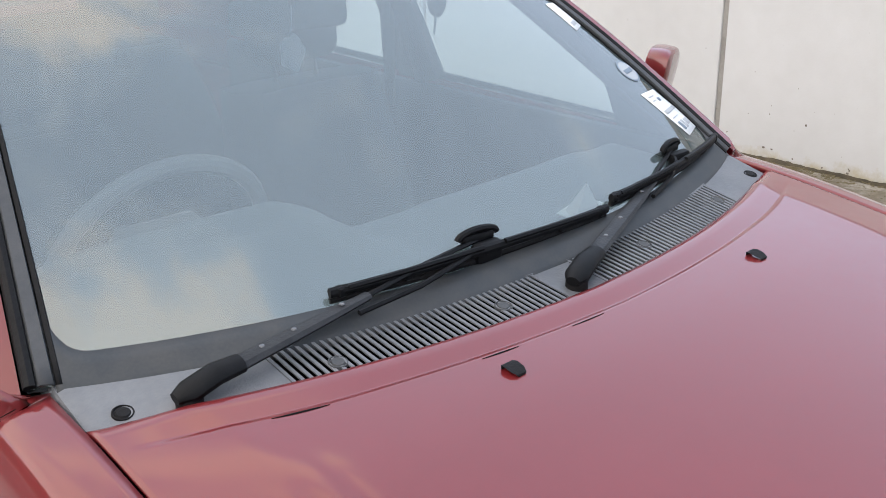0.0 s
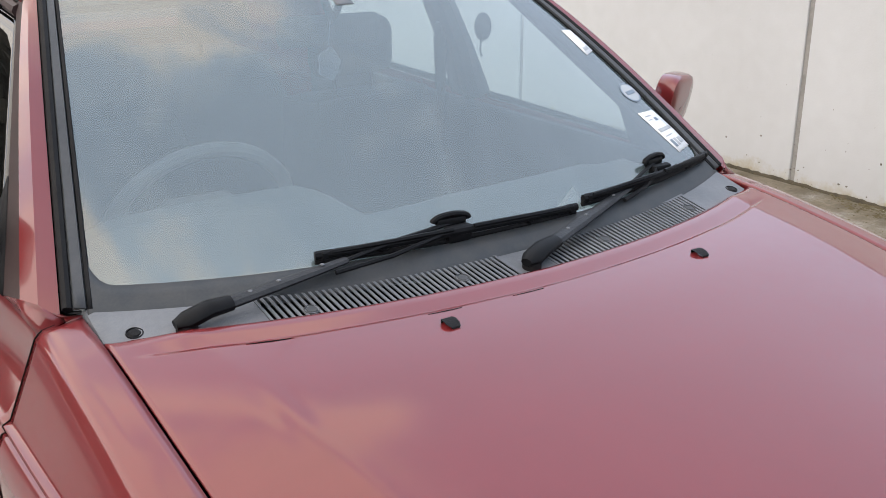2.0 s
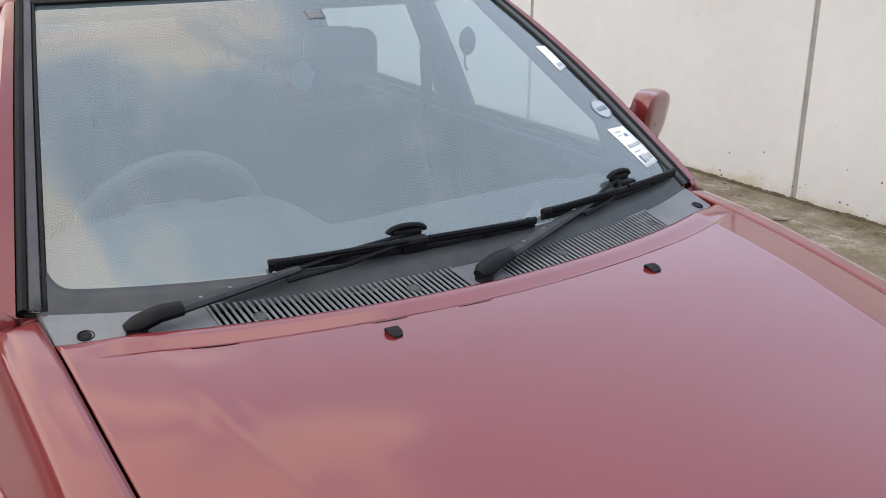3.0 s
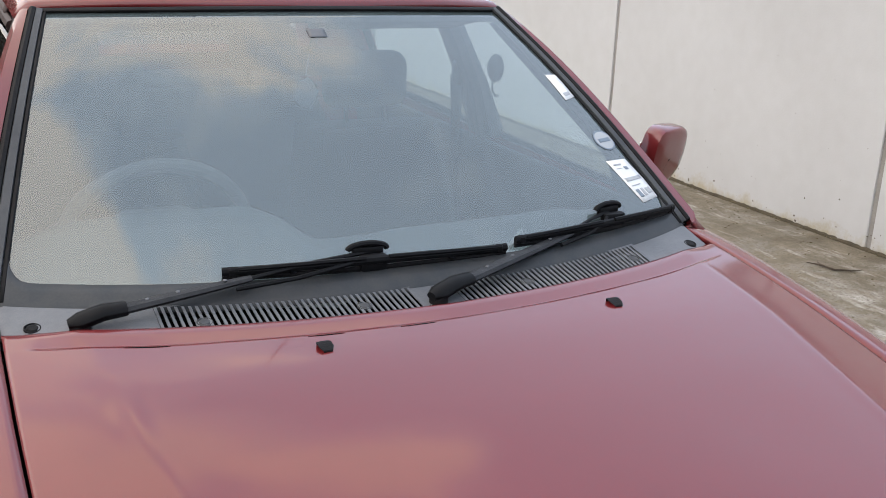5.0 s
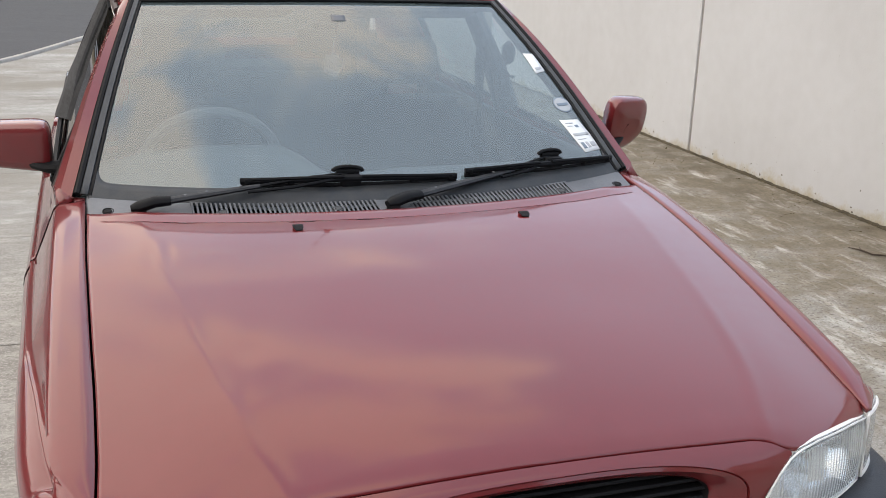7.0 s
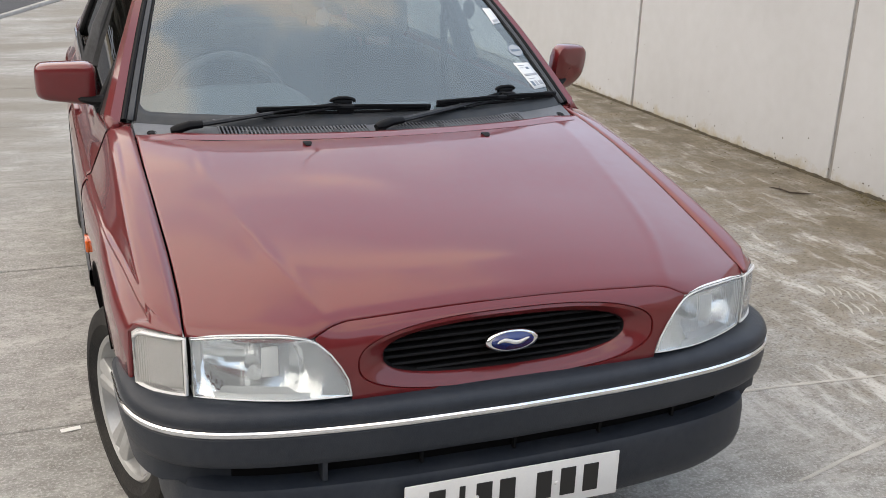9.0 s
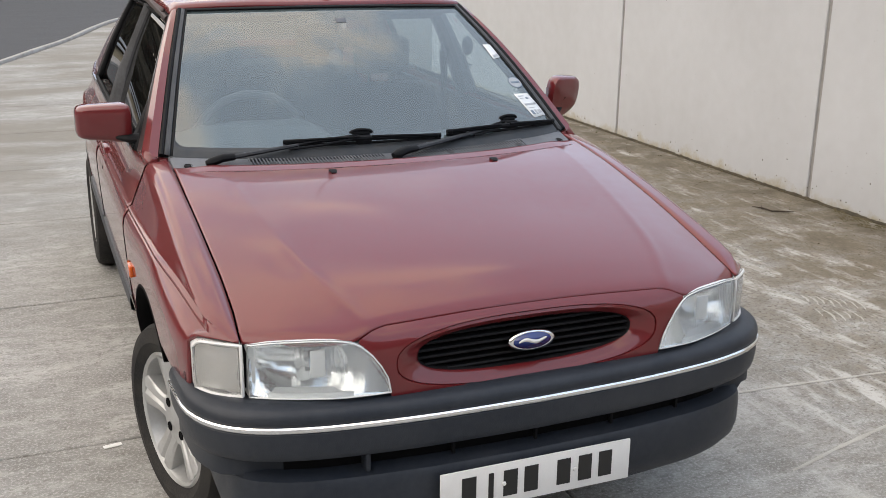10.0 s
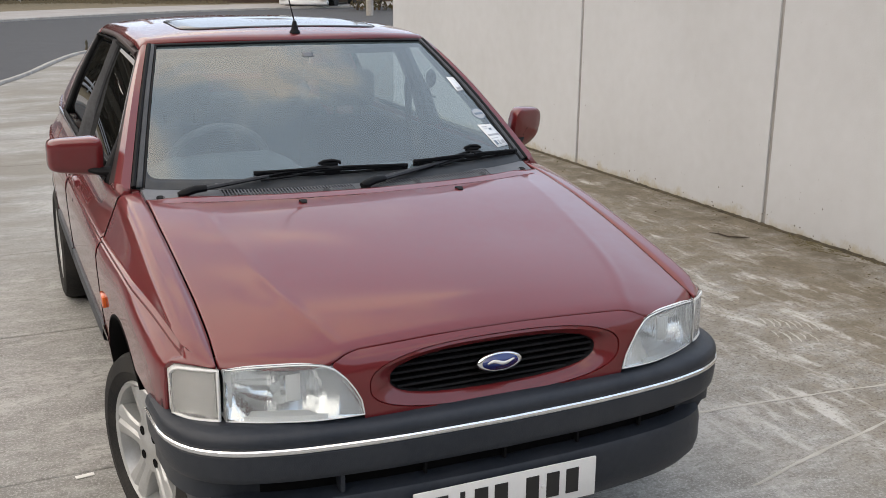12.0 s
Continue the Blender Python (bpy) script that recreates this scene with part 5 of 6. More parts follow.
FRIT = material("black_glass_border", (0.030, 0.036, 0.043), 0.5, 0, 0.4, 20, (0.048, 0.050, 0.053), spec=0.25)
part("border", sheet([[screen(x, lerp(-0.05, 0.022 + 0.012 * abs(x) ** 4 + 0.085 * max(0, (abs(x) - 0.88) / 0.082) ** 4, k)) + Vector((0, -0.0014, 0.0021))
      for x in spread(-0.962, 0.962, 201)] for k in spread(0, 1, 4)], (0, -1, 1)), FRIT, windscreen, "dark ceramic band along the glass foot", thick=0.001)
part("border", sheet(border(-0.955, 0.955, 0.942, 1.0, 40, 3), (0, -1, 1)), FRIT, windscreen, "dark ceramic band along the glass top", thick=0.002)
for s in (-1, 1):
    part("border", sheet(border(s * 0.955, s * 1.0, -0.02, 1.0, 4, 20), (0, -1, 1)), FRIT, windscreen, "dark ceramic band along the glass side", thick=0.002)
def band(pts, mat, label):
    return part("trim", sheet(pts, (0, -1, 1)), mat, windscreen, label, thick=0.003)


def over(x, k, up):
    return screen(x, k) + Vector((0, -0.55 * up, 0.83 * up))


for s in (-1, 1):
    ks = spread(-0.02, 1.0, 24)
    band([[over(s * x, k, u) for x, u in ((0.950, 0.001), (0.953, 0.004), (0.960, 0.004), (0.962, 0.002))] for k in ks], BLACK_TRIM, "thin black glass seal")
    band([[over(s * x, k, u) for x, u in ((0.962, 0.002), (0.965, 0.006), (0.985, 0.008), (0.990, 0.004))] for k in ks], TRIM_GREY, "faded grey windscreen trim")
    part("seal", tube_bm([over(s * 0.998, k, 0.003) for k in ks], 0.0085, 8), BLACK_TRIM, windscreen, "black rubber seal")
band([[over(x, k, u) for k, u in ((0.985, 0.001), (0.988, 0.005), (1.0, 0.006), (1.006, 0.004))] for x in spread(-0.99, 0.99, 40)], BLACK_TRIM, "black rubber seal along the roof")

# A-pillars and roof


def rail(y):
    """Outer edge of the roof beside the doors."""
    return Vector((curve(y, (1.75, 0.575), (2.2, 0.590), (3.0, 0.575), (3.5, 0.55)), y, curve(y, (1.75, 1.345), (1.95, 1.378), (2.3, 1.395), (2.9, 1.380), (3.3, 1.335), (3.5, 1.30))))


def roof_z(x, y):
    return curve(y, (1.70, 1.390), (1.78, 1.410), (1.93, 1.430), (2.3, 1.444), (2.9, 1.430), (3.3, 1.385), (3.45, 1.36)) - 0.035 * (abs(x) / 0.56) ** 2.6


def roof_front(x):
    return screen(max(-1, min(1, x / 0.538)), 1).y + 0.012


rows = []
for k in [0, 0.01, 0.03] + spread(0.06, 1, 32):
    row = []
    for x in spread(-0.545, 0.545, 45):
        y = lerp(roof_front(x), 3.42, k)
        row.append((x, y, roof_z(x, y) - (0.010 if k == 0 else 0)))
    y = lerp(roof_front(0.545), 3.42, k)
    r = rail(y)
    row = [(-r.x, y, r.z)] + row + [(r.x, y, r.z)]
    rows.append(row)
roof = part("roof", sheet(rows, (0, 0, 1)), PAINT, car, "dark red roof with a glass sunroof", sharp=40, thick=0.012)
SUN_X, SUN_Y0, SUN_Y1 = 0.40, 1.90, 2.42


def in_oval(x, y, grow=0.0):
    cx, cy, a, b = 0, (SUN_Y0 + SUN_Y1) / 2, SUN_X + grow, (SUN_Y1 - SUN_Y0) / 2 + grow
    return a * x, cy + b * y


def sun_ring(k, grow, up):
    out = []
    for i in range(64):
        a = 2 * math.pi * i / 64
        c, s = math.cos(a), math.sin(a)
        x, y = in_oval(math.copysign(abs(c) ** 0.35, c) * k, math.copysign(abs(s) ** 0.35, s) * k, grow)
        out.append((x, y, roof_z(x, y) + up))
    return out


part("sunroof", sheet([sun_ring(k, 0, 0.002) for k in (0.02, 0.3, 0.6, 0.85, 1.0)], (0, 0, 1), close_u=True), SUNROOF, roof, "dark tinted glass sunroof", thick=0.006)
part("sunroof_seal", tube_bm(sun_ring(1, 0.003, 0.0) + sun_ring(1, 0.003, 0.0)[:1], 0.0028, 6), BLACK_TRIM, roof, "black sunroof seal")
aerial = part("aerial", lathe([(0.0, 0.045), (0.006, 0.043), (0.010, 0.03), (0.013, 0.012), (0.019, 0.004), (0.021, -0.004), (0, -0.004)], (0.0, 1.785, roof_z(0, 1.785) + 0.002), "z", 18, 1, False), BLACK_TRIM, car, "black whip aerial on the roof")
part("rod", tube_bm([(0.0, 1.785, roof_z(0, 1.785) + 0.04), (-0.006, 1.90, roof_z(0, 1.785) + 0.20), (-0.012, 2.02, roof_z(0, 1.785) + 0.40)], 0.0024, 7, [0.0028, 0.0022, 0.0015]), BLACK_TRIM, aerial)
for s in (-1, 1):
    rows = []
    for k in spread(0, 1, 16):
        p = screen(1, lerp(-0.04, 1.0, k))
        q = Vector((lerp(0.765, 0.576, k), lerp(1.36, 1.86, k), lerp(0.965, 1.352, k)))
        a = Vector((p.x + 0.008, p.y + 0.004, p.z + 0.004))
        g = 1 - 0.7 * k ** 5
        m1 = a.lerp(q, 0.26) + Vector((0.010, -0.012, 0.018)) * g
        m2 = a.lerp(q, 0.55) + Vector((0.012, -0.011, 0.016)) * g
        rows.append([(s * v.x, v.y, v.z) for v in (a + Vector((0, 0.01, -0.012)), a, m1, m2, q, q + Vector((-0.03, 0.0, -0.02)))])
    frame_rows = [r[3:] for r in rows]
    foot = [Vector(v) for v in rows[0]]
    start = [Vector((s * x, 1.203, z)) for x, z in side_section(1.203, True)[:5]]
    part("pillar_foot", sheet([start, [foot[1], foot[1].lerp(foot[2], 0.7), foot[2], foot[3], foot[4]]], (0, 0, 1)), PAINT, car, sharp=60, thick=0.006)
    part("door_frame", sheet(frame_rows, (s, -0.5, 0.5)), PILLAR_BROWN, car, "dark front frame of the door window", sharp=45)
    part("windscreen_pillar", sheet([r[:4] for r in rows], (s, -0.5, 0.5)), PAINT, car, "dark red windscreen pillar", sharp=45)
    # side glass and pillars
    def side(y, k, o=0.0):
        top = rail(y)
        lo = Vector((side_x(y) - 0.080, y, belt_z(y)))
        p = lo.lerp(top, k) + Vector((0.012 * math.sin(math.pi * k) + o, 0, 0))
        return Vector((s * p.x, p.y, p.z))

    def side_patch(y0a, y0b, y1a, y1b, k0, k1, o, n=8, m=10):
        """From the line y0a (foot) to y0b (top) as far as y1a to y1b."""
        return [[side(lerp(lerp(y0a, y0b, k), lerp(y1a, y1b, k), j / (m - 1)), lerp(k0, k1, k), o) for j in range(m)] for k in spread(0, 1, n)]
    part("front_side_window", sheet([[(s * (lerp(lerp(0.765, 0.576, k), side(2.2, k).x * s, j / 9) - 0.008), lerp(lerp(1.36, 1.86, k), 2.20, j / 9), lerp(lerp(0.965, 1.352, k), side(2.2, k).z, j / 9)) for j in range(10)] for k in spread(0, 0.97, 9)], (s, 0, 0)), DARKENED_GLASS if s < 0 else SIDE_GLASS_BACK, car, "front side window, darkened on the driver's side", thick=0.004, shadow=False, back=SIDE_GLASS_BACK if s < 0 else SIDE_GLASS)
    part("window_frame", tube_bm([(s * (lerp(lerp(0.765, 0.576, k), side(2.2, k).x * s, j / 9) - 0.004), lerp(lerp(1.36, 1.86, k), 2.20, j / 9), lerp(lerp(0.965, 1.352, k), side(2.2, k).z, j / 9)) for k in (0.965,) for j in range(10)], 0.013, 8), PILLAR_BROWN, car, "dark frame over the front side window")
    part("rear_side_window", sheet(side_patch(2.29, 2.29, 3.02, 2.95, 0.0, 0.93, -0.012), (s, 0, 0)), DARKENED_GLASS if s < 0 else SIDE_GLASS_BACK, car, "rear side window, darkened on the driver's side", thick=0.004, shadow=False, back=SIDE_GLASS_BACK if s < 0 else SIDE_GLASS)
    part("door_pillar", sheet(side_patch(2.215, 2.215, 2.285, 2.285, 0.0, 0.93, -0.004, 8, 4), (s, 0, 0)), PILLAR_BROWN, car, "dark pillar between the doors", thick=0.03)
    part("window_frame", sheet(side_patch(1.92, 1.92, 3.06, 3.0, 0.945, 0.99, -0.004, 3, 30), (s, 0, 0)), PILLAR_BROWN, car, "dark red upper door frame", thick=0.006)
    part("window_seal", tube_bm([side(y, 0.925, 0.002) for y in spread(1.90, 3.0, 30)], 0.005, 6), DARK, car, "black seal over the side windows")
    part("window_frame", sheet(side_patch(3.0, 2.93, 3.12, 3.03, 0.0, 0.95, 0.003, 8, 4), (s, 0, 0)), BLACK_TRIM, car, "black frame behind the rear side window", thick=0.02)
    part("rear_pillar", sheet(side_patch(3.02, 2.95, 3.92, 3.46, 0.0, 1.0, 0.0, 10, 14), (s, 0, 0)), PAINT, car, "dark red rear pillar", thick=0.02)
    part("belt_trim", tube_bm([side(y, 0.0, 0.004) + Vector((0, 0, 0.006)) for y in spread(1.42, 3.0, 24)], 0.008, 6, flat=1.2), BLACK_TRIM, car, "black belt trim")
    part("belt_chrome", tube_bm([side(y, 0.0, 0.010) + Vector((0, 0, -0.008)) for y in spread(1.5, 3.25, 24)], 0.006, 6, flat=1.3), CHROME, car, "bright strip under the side windows")
    # black mirror triangle at the front of the side window
    rows = []
    for k in spread(0, 0.36, 6):
        q = Vector((lerp(0.765, 0.576, k), lerp(1.36, 1.86, k), lerp(0.965, 1.352, k)))
        rows.append([(s * (q.x + 0.002), y, q.z) for y in (q.y - 0.005, lerp(q.y, 1.535, 0.5), max(q.y, 1.535))])
    part("mirror_triangle", sheet(rows, (s, 0, 0)), BLACK_TRIM, car, "black corner piece holding the mirror", thick=0.02)

# rear end
rows = []
for k in spread(0, 1, 14):
    rows.append([(x, lerp(3.42, 3.86, k) - 0.10 * (abs(x) / 0.6) ** 2 * 0.6, lerp(roof_z(0, 3.42), 1.02, k) - 0.03 * (abs(x) / 0.6) ** 2 * (1 - k)) for x in spread(-lerp(0.53, 0.64, k), lerp(0.53, 0.64, k), 21)])
part("rear_window", sheet(rows, (0, 1, 1)), REAR_TINT, car, "tinted rear window", thick=0.004, shadow=False, back=SIDE_GLASS)
rows = []
for z in spread(1.02, 0.5, 10):
    rows.append([(x, curve(z, (0.5, 3.99), (0.8, 3.98), (0.95, 3.94), (1.02, 3.87)) - 0.12 * (abs(x) / 0.74) ** 3, z) for x in spread(-0.655, 0.655, 25)])
part("tailgate", sheet(rows, (0, 1, 0)), PAINT, car, "dark red tailgate", thick=0.02)
rows = [[(x, 4.03 + o - 0.14 * (abs(x) / 0.8) ** 4, z) for o, z in ((-0.10, 0.56), (0.0, 0.55), (0.01, 0.45), (-0.01, 0.30), (-0.08, 0.24))] for x in spread(-0.80, 0.80, 31)]
part("rear_bumper", sheet(rows, (0, 1, 0)), BUMPER_PLASTIC, car, "dark grey rear bumper", thick=0.02)
spoiler = part("rear_spoiler", sheet([[(x, 3.84 + o - 0.10 * (abs(x) / 0.7) ** 3, z + 0.0) for o, z in ((g * a, 1.055 + g * b) for g in (max(0.02, min(1, (0.6625 - abs(x)) / 0.06)) ** 0.5,) for a, b in ((-0.09, -0.02), (-0.05, 0.007), (0.05, 0.02), (0.10, 0.015), (0.04, -0.005), (-0.05, -0.025)))] for x in [-0.662, -0.658, -0.65, -0.635] + spread(-0.61, 0.61, 27) + [0.635, 0.65, 0.658, 0.662]], (0, 0, 1), close_u=True), PAINT, car, "low rear spoiler")
for s in (-1, 1):
    part("tail_lamp", box_bm((0.16, 0.12, 0.22), (s * 0.60, 3.90, 0.82), 0.02), material("tail_lamp_red", (0.3, 0.01, 0.01), 0.2, coat=0.8), car, "red tail lamp")


# door mirrors
def door_mirror(s):
    rows = []
    for w, h, d in ((0.0005, 0.0005, -0.050), (0.5, 0.5, -0.0495), (0.82, 0.80, -0.047), (0.93, 0.92, -0.040), (0.985, 0.98, -0.024), (1.0, 1.0, 0.01), (0.985, 0.985, 0.035), (0.93, 0.9, 0.035), (0.9, 0.87, 0.026)):
        row = []
        for i in range(40):
            a = 2 * math.pi * i / 40
            c, q = math.cos(a), math.sin(a)
            x, z = math.copysign(abs(c) ** (0.36 if s < 0 else 0.5), c) * (0.088 if s < 0 else 0.082) * w, math.copysign(abs(q) ** (0.36 if s < 0 else 0.5), q) * (0.061 if s < 0 else 0.079) * h
            if s > 0 and q < 0:
                x = x * (1 - 0.50 * abs(q) ** 1.6) - 0.012 * abs(q)
            out = (x + 0.088) / 0.176
            row.append((s * ((0.850 if s < 0 else 0.857) + x), 1.470 + d * (1 if s < 0 else 0.75) + (0.065 if s < 0 else 0.088) * out - 0.22 * z, (1.040 if s < 0 else 1.045) + z * (1.12 - 0.20 * out)))
        rows.append(row)
    m = part("door_mirror", sheet(rows, (0, -1, 0), close_u=True), PAINT, car, "dark red door mirror housing", sharp=50)
    part("mirror_glass", box_bm((0.145, 0.006, 0.084), (s * 0.850, 1.526, 1.044), 0.003, 1, Matrix.Rotation(s * radians(18), 4, "Z")), MIRROR, m)
    part("mirror_arm", tube_bm([(s * 0.745, 1.44, 0.992), (s * 0.775, 1.445, 0.992), (s * 0.80, 1.462, 0.996), (s * 0.83, 1.485, 1.004)], 0.02, 10, [0.028, 0.025, 0.022, 0.014], 0.6), BLACK_TRIM, m, "black mirror foot")


door_mirror(-1), door_mirror(1)


# wheels
def wheel(y, s):
    c = (s * (0.706 if y == WHEEL_F else 0.742), y, HUB_Z)
    w = part("wheel", lathe([(0.188, -0.085), (0.200, -0.08), (0.202, 0.076), (0.195, 0.082), (0.186, 0.076), (0.178, 0.05), (0.166, 0.0), (0.166, -0.08)], c, "x", 56, s), SILVER, car, "silver five-spoke alloy wheel")
    part("tyre", lathe([(0.190, -0.07), (0.215, -0.085), (0.25, -0.094), (0.274, -0.088), (0.284, -0.07), (0.287, -0.03), (0.287, 0.03), (0.284, 0.066), (0.274, 0.084), (0.25, 0.092), (0.232, 0.0925), (0.230, 0.0905), (0.215, 0.085), (0.199, 0.074)], c, "x", 64, s), TYRE, w, "worn black tyre")
    part("drum", lathe([(0.0, -0.02), (0.14, -0.02), (0.155, -0.04), (0, -0.05)], c, "x", 32, s, False), BRAKE, w, "grey brake disc")
    hub = part("hub", lathe([(0, 0.068), (0.028, 0.068), (0.034, 0.065), (0.05, 0.065), (0.078, 0.063), (0.086, 0.045), (0, 0.02)], c, "x", 40, s, False), SILVER, w)
    # near-black discs painted as the shade in the bolt holes
    for i in range(4):
        a = math.pi / 4 + i * math.pi / 2
        part("bolt_hole", lathe([(0, 0.0655), (0.0115, 0.0655), (0.0135, 0.067), (0.015, 0.062), (0, 0.05)], (c[0], c[1] + 0.054 * math.cos(a), c[2] + 0.054 * math.sin(a)), "x", 14, s, False), DARK, w)
    for i in range(5):
        a = radians(82) + i * 2 * math.pi / 5
        rad, tan = Vector((0, math.cos(a), math.sin(a))), Vector((0, -math.sin(a), math.cos(a)))
        rows = []
        for r, hw, h in ((0.062, 0.040, 0.064), (0.085, 0.036, 0.067), (0.115, 0.038, 0.070), (0.145, 0.044, 0.074), (0.184, 0.054, 0.077)):
            base = Vector(c) + rad * r
            rows.append([base + tan * t * hw + Vector((s * (h + o), 0, 0)) for t, o in ((-1, -0.045), (-1, -0.006), (-0.8, 0.0), (-0.25, 0.001), (0, -0.006), (0.25, 0.001), (0.8, 0.0), (1, -0.006), (1, -0.045))])
        part("spoke", sheet(rows, (s, 0, 0)), SILVER, w, sharp=30)
    return w


for y in (WHEEL_F, WHEEL_R):
    for s in (-1, 1):
        w = wheel(y, s)
        if y == WHEEL_F:        # the front wheels stand turned
            c = Vector((s * 0.720, y, HUB_Z))
            w.matrix_basis = Matrix.Translation(c) @ Matrix.Rotation(radians(16), 4, "Z") @ Matrix.Translation(-c)


# ---- wipers, washer jets, stickers ----
def on_glass(x, s, off=0.0):
    p = screen(x, s)
    a, b = screen(x + 0.02, s) - p, screen(x, s + 0.02) - p
    n = a.cross(b).normalized()
    if n.z < 0:
        n = -n
    return p + n * off


def wiper(pivot, joint, knee, hold, ends, label):
    """pivot, joint, knee and hold: along the arm; ends: the two ends of the blade, as (x, s) on the glass."""
    w = part("wiper", lathe([(0, 0.008), (0.008, 0.007), (0.014, 0.002), (0.016, -0.006), (0.017, -0.028), (0, -0.028)], pivot, "z", 24, 1, False), BLACK_TRIM, car, label)
    P, J, K, H = (Vector(v) for v in (pivot, joint, knee, hold))
    part("cap", tube_bm([P + (P - J).normalized() * 0.018, P, P.lerp(J, 0.5) + Vector((0, 0, 0.004)), J], 0.02, 12, [0.010, 0.0190, 0.0185, 0.0160], 0.70), WIPER_BLACK, w, "dark plastic pivot cap")
    part("arm", tube_bm([J, J.lerp(K, 0.3), J.lerp(K, 0.7), K], 0.012, 8, [0.0145, 0.014, 0.012, 0.009], 0.55), WIPER_GREY, w, "dull black wiper arm")
    part("rod", tube_bm([K - (K - J).normalized() * 0.02, K.lerp(H, 0.5) + Vector((0, 0, 0.003)), H], 0.0045, 6, flat=0.8), WIPER_BLACK, w)
    side = Vector((0, -0.020, -0.006))
    part("rod", tube_bm([J.lerp(K, 0.85) + side * 0.9, K.lerp(H, 0.35) + side * 1.3, K.lerp(H, 0.8) + side, H + Vector((-0.01, -0.012, -0.004))], 0.004, 6), WIPER_BLACK, w)
    for k in (0.16, 0.40, 0.78):
        q = J.lerp(K, k) + Vector((0, 0, 0.007))
        part("rivet", lathe([(0, 0.002), (0.003, 0.0015), (0.004, 0), (0, -0.002)], q, "z", 8, 1, False), GREY_PLASTIC, w)
    (xa, sa), (xb, sb) = ends
    A, B = on_glass(xa, sa, 0.012), on_glass(xb, sb, 0.012)
    line = [on_glass(lerp(xa, xb, k), lerp(sa, sb, k), 0.012 + 0.006 * math.sin(math.pi * k)) for k in spread(0, 1, 14)]
    blade = part("blade", tube_bm(line, 0.006, 8, flat=1.3), WIPER_BLACK, w, "black wiper blade")
    part("rubber", tube_bm([on_glass(lerp(xa, xb, k), lerp(sa, sb, k), 0.004) + Vector((0, -0.003, -0.004)) for k in spread(0, 1, 14)], 0.0035, 6, flat=1.6), BLACK_TRIM, w)
    for k in (0.03, 0.22, 0.78, 0.97):
        part("claw", box_bm((0.014, 0.014, 0.016), on_glass(lerp(xa, xb, k), lerp(sa, sb, k), 0.011), 0.003, 1), WIPER_BLACK, w)
    for k0, k1 in ((0.05, 0.46), (0.54, 0.95)):
        part("bridge", tube_bm([on_glass(lerp(xa, xb, k), lerp(sa, sb, k), 0.016 + 0.010 * math.sin(math.pi * k)) for k in spread(k0, k1, 8)], 0.004, 6), WIPER_BLACK, w)
    d = (B - A).normalized()
    part("carrier", tube_bm([H + d * 0.036 * math.cos(a) + Vector((0, 0.002, 0.004 + 0.011 * math.sin(a))) for a in spread(0, math.pi, 12)], 0.0055, 8), WIPER_BLACK, w, "black arched blade carrier")
    part("carrier_body", box_bm((0.058, 0.013, 0.016), H + Vector((0, 0.002, 0.002)), 0.005, 2, d.to_track_quat("X", "Z").to_matrix().to_4x4()), WIPER_BLACK, w)
    part("carrier_foot", box_bm((0.052, 0.020, 0.030), H + Vector((0.004, -0.014, -0.015)), 0.007), WIPER_BLACK, w)


WIPER_BLACK = material("wiper_black", (0.0035, 0.004, 0.005), 0.5, 0, 0.3, 40, (0.007, 0.0075, 0.009), spec=0.12)
WIPER_GREY = material("wiper_arm_black", (0.012, 0.0135, 0.017), 0.5, 0, 0.5, 50, (0.026, 0.028, 0.032), 0.15, 260, spec=0.25)
wiper((-0.572, 1.088, 0.972), (-0.502, 1.089, 0.983), (-0.300, 1.100, 1.004), (-0.088, 1.114, 1.022), ((-0.488, 0.040), (0.260, 0.030)), "black wiper parked across the driver's side")
wiper((-0.006, 0.996, 0.976), (0.066, 1.023, 0.984), (0.345, 1.133, 1.006), (0.470, 1.188, 1.026), ((0.300, 0.046), (0.954, 0.030)), "black wiper parked across the passenger side")

for s in (-1, 1):
    x, y = s * 0.263 + 0.012, 0.881
    z = bonnet_z(x, y)
    jet = part("washer_jet", sheet([[(x + u * w, y + v, z + h) for u in (-1, -0.6, 0, 0.6, 1)] for v, w, h in
               ((-0.014, 0.005, -0.003), (-0.013, 0.008, 0.002), (-0.005, 0.0115, 0.005), (0.006, 0.0115, 0.0075), (0.012, 0.010, 0.007), (0.0125, 0.009, -0.003))], (0, 0, 1)),
               BLACK_TRIM, car, "black washer jet on the bonnet", sharp=50)


LABEL_WHITE = material("label_white", (0.70, 0.73, 0.75), 0.5, 0, 0.1, 30)


def decal(name, corners, mat, parent, label="", off=0.0012):
    """A thin label on the glass; corners as (x, s), round."""
    a, b, c, d = corners
    rows = []
    for v in spread(0, 1, 6):
        rows.append([on_glass(lerp(lerp(a[0], b[0], u), lerp(d[0], c[0], u), v), lerp(lerp(a[1], b[1], u), lerp(d[1], c[1], u), v), off) for u in spread(0, 1, 5)])
    return part(name, sheet(rows, (0, -1, 1)), mat, parent, label, thick=0.0006)


def blend(c, u, v):
    a, b, cc, d = c
    return (lerp(lerp(a[0], b[0], u), lerp(d[0], cc[0], u), v), lerp(lerp(a[1], b[1], u), lerp(d[1], cc[1], u), v))


def sub(c, u0, u1, v0, v1):
    return [blend(c, u0, v0), blend(c, u1, v0), blend(c, u1, v1), blend(c, u0, v1)]


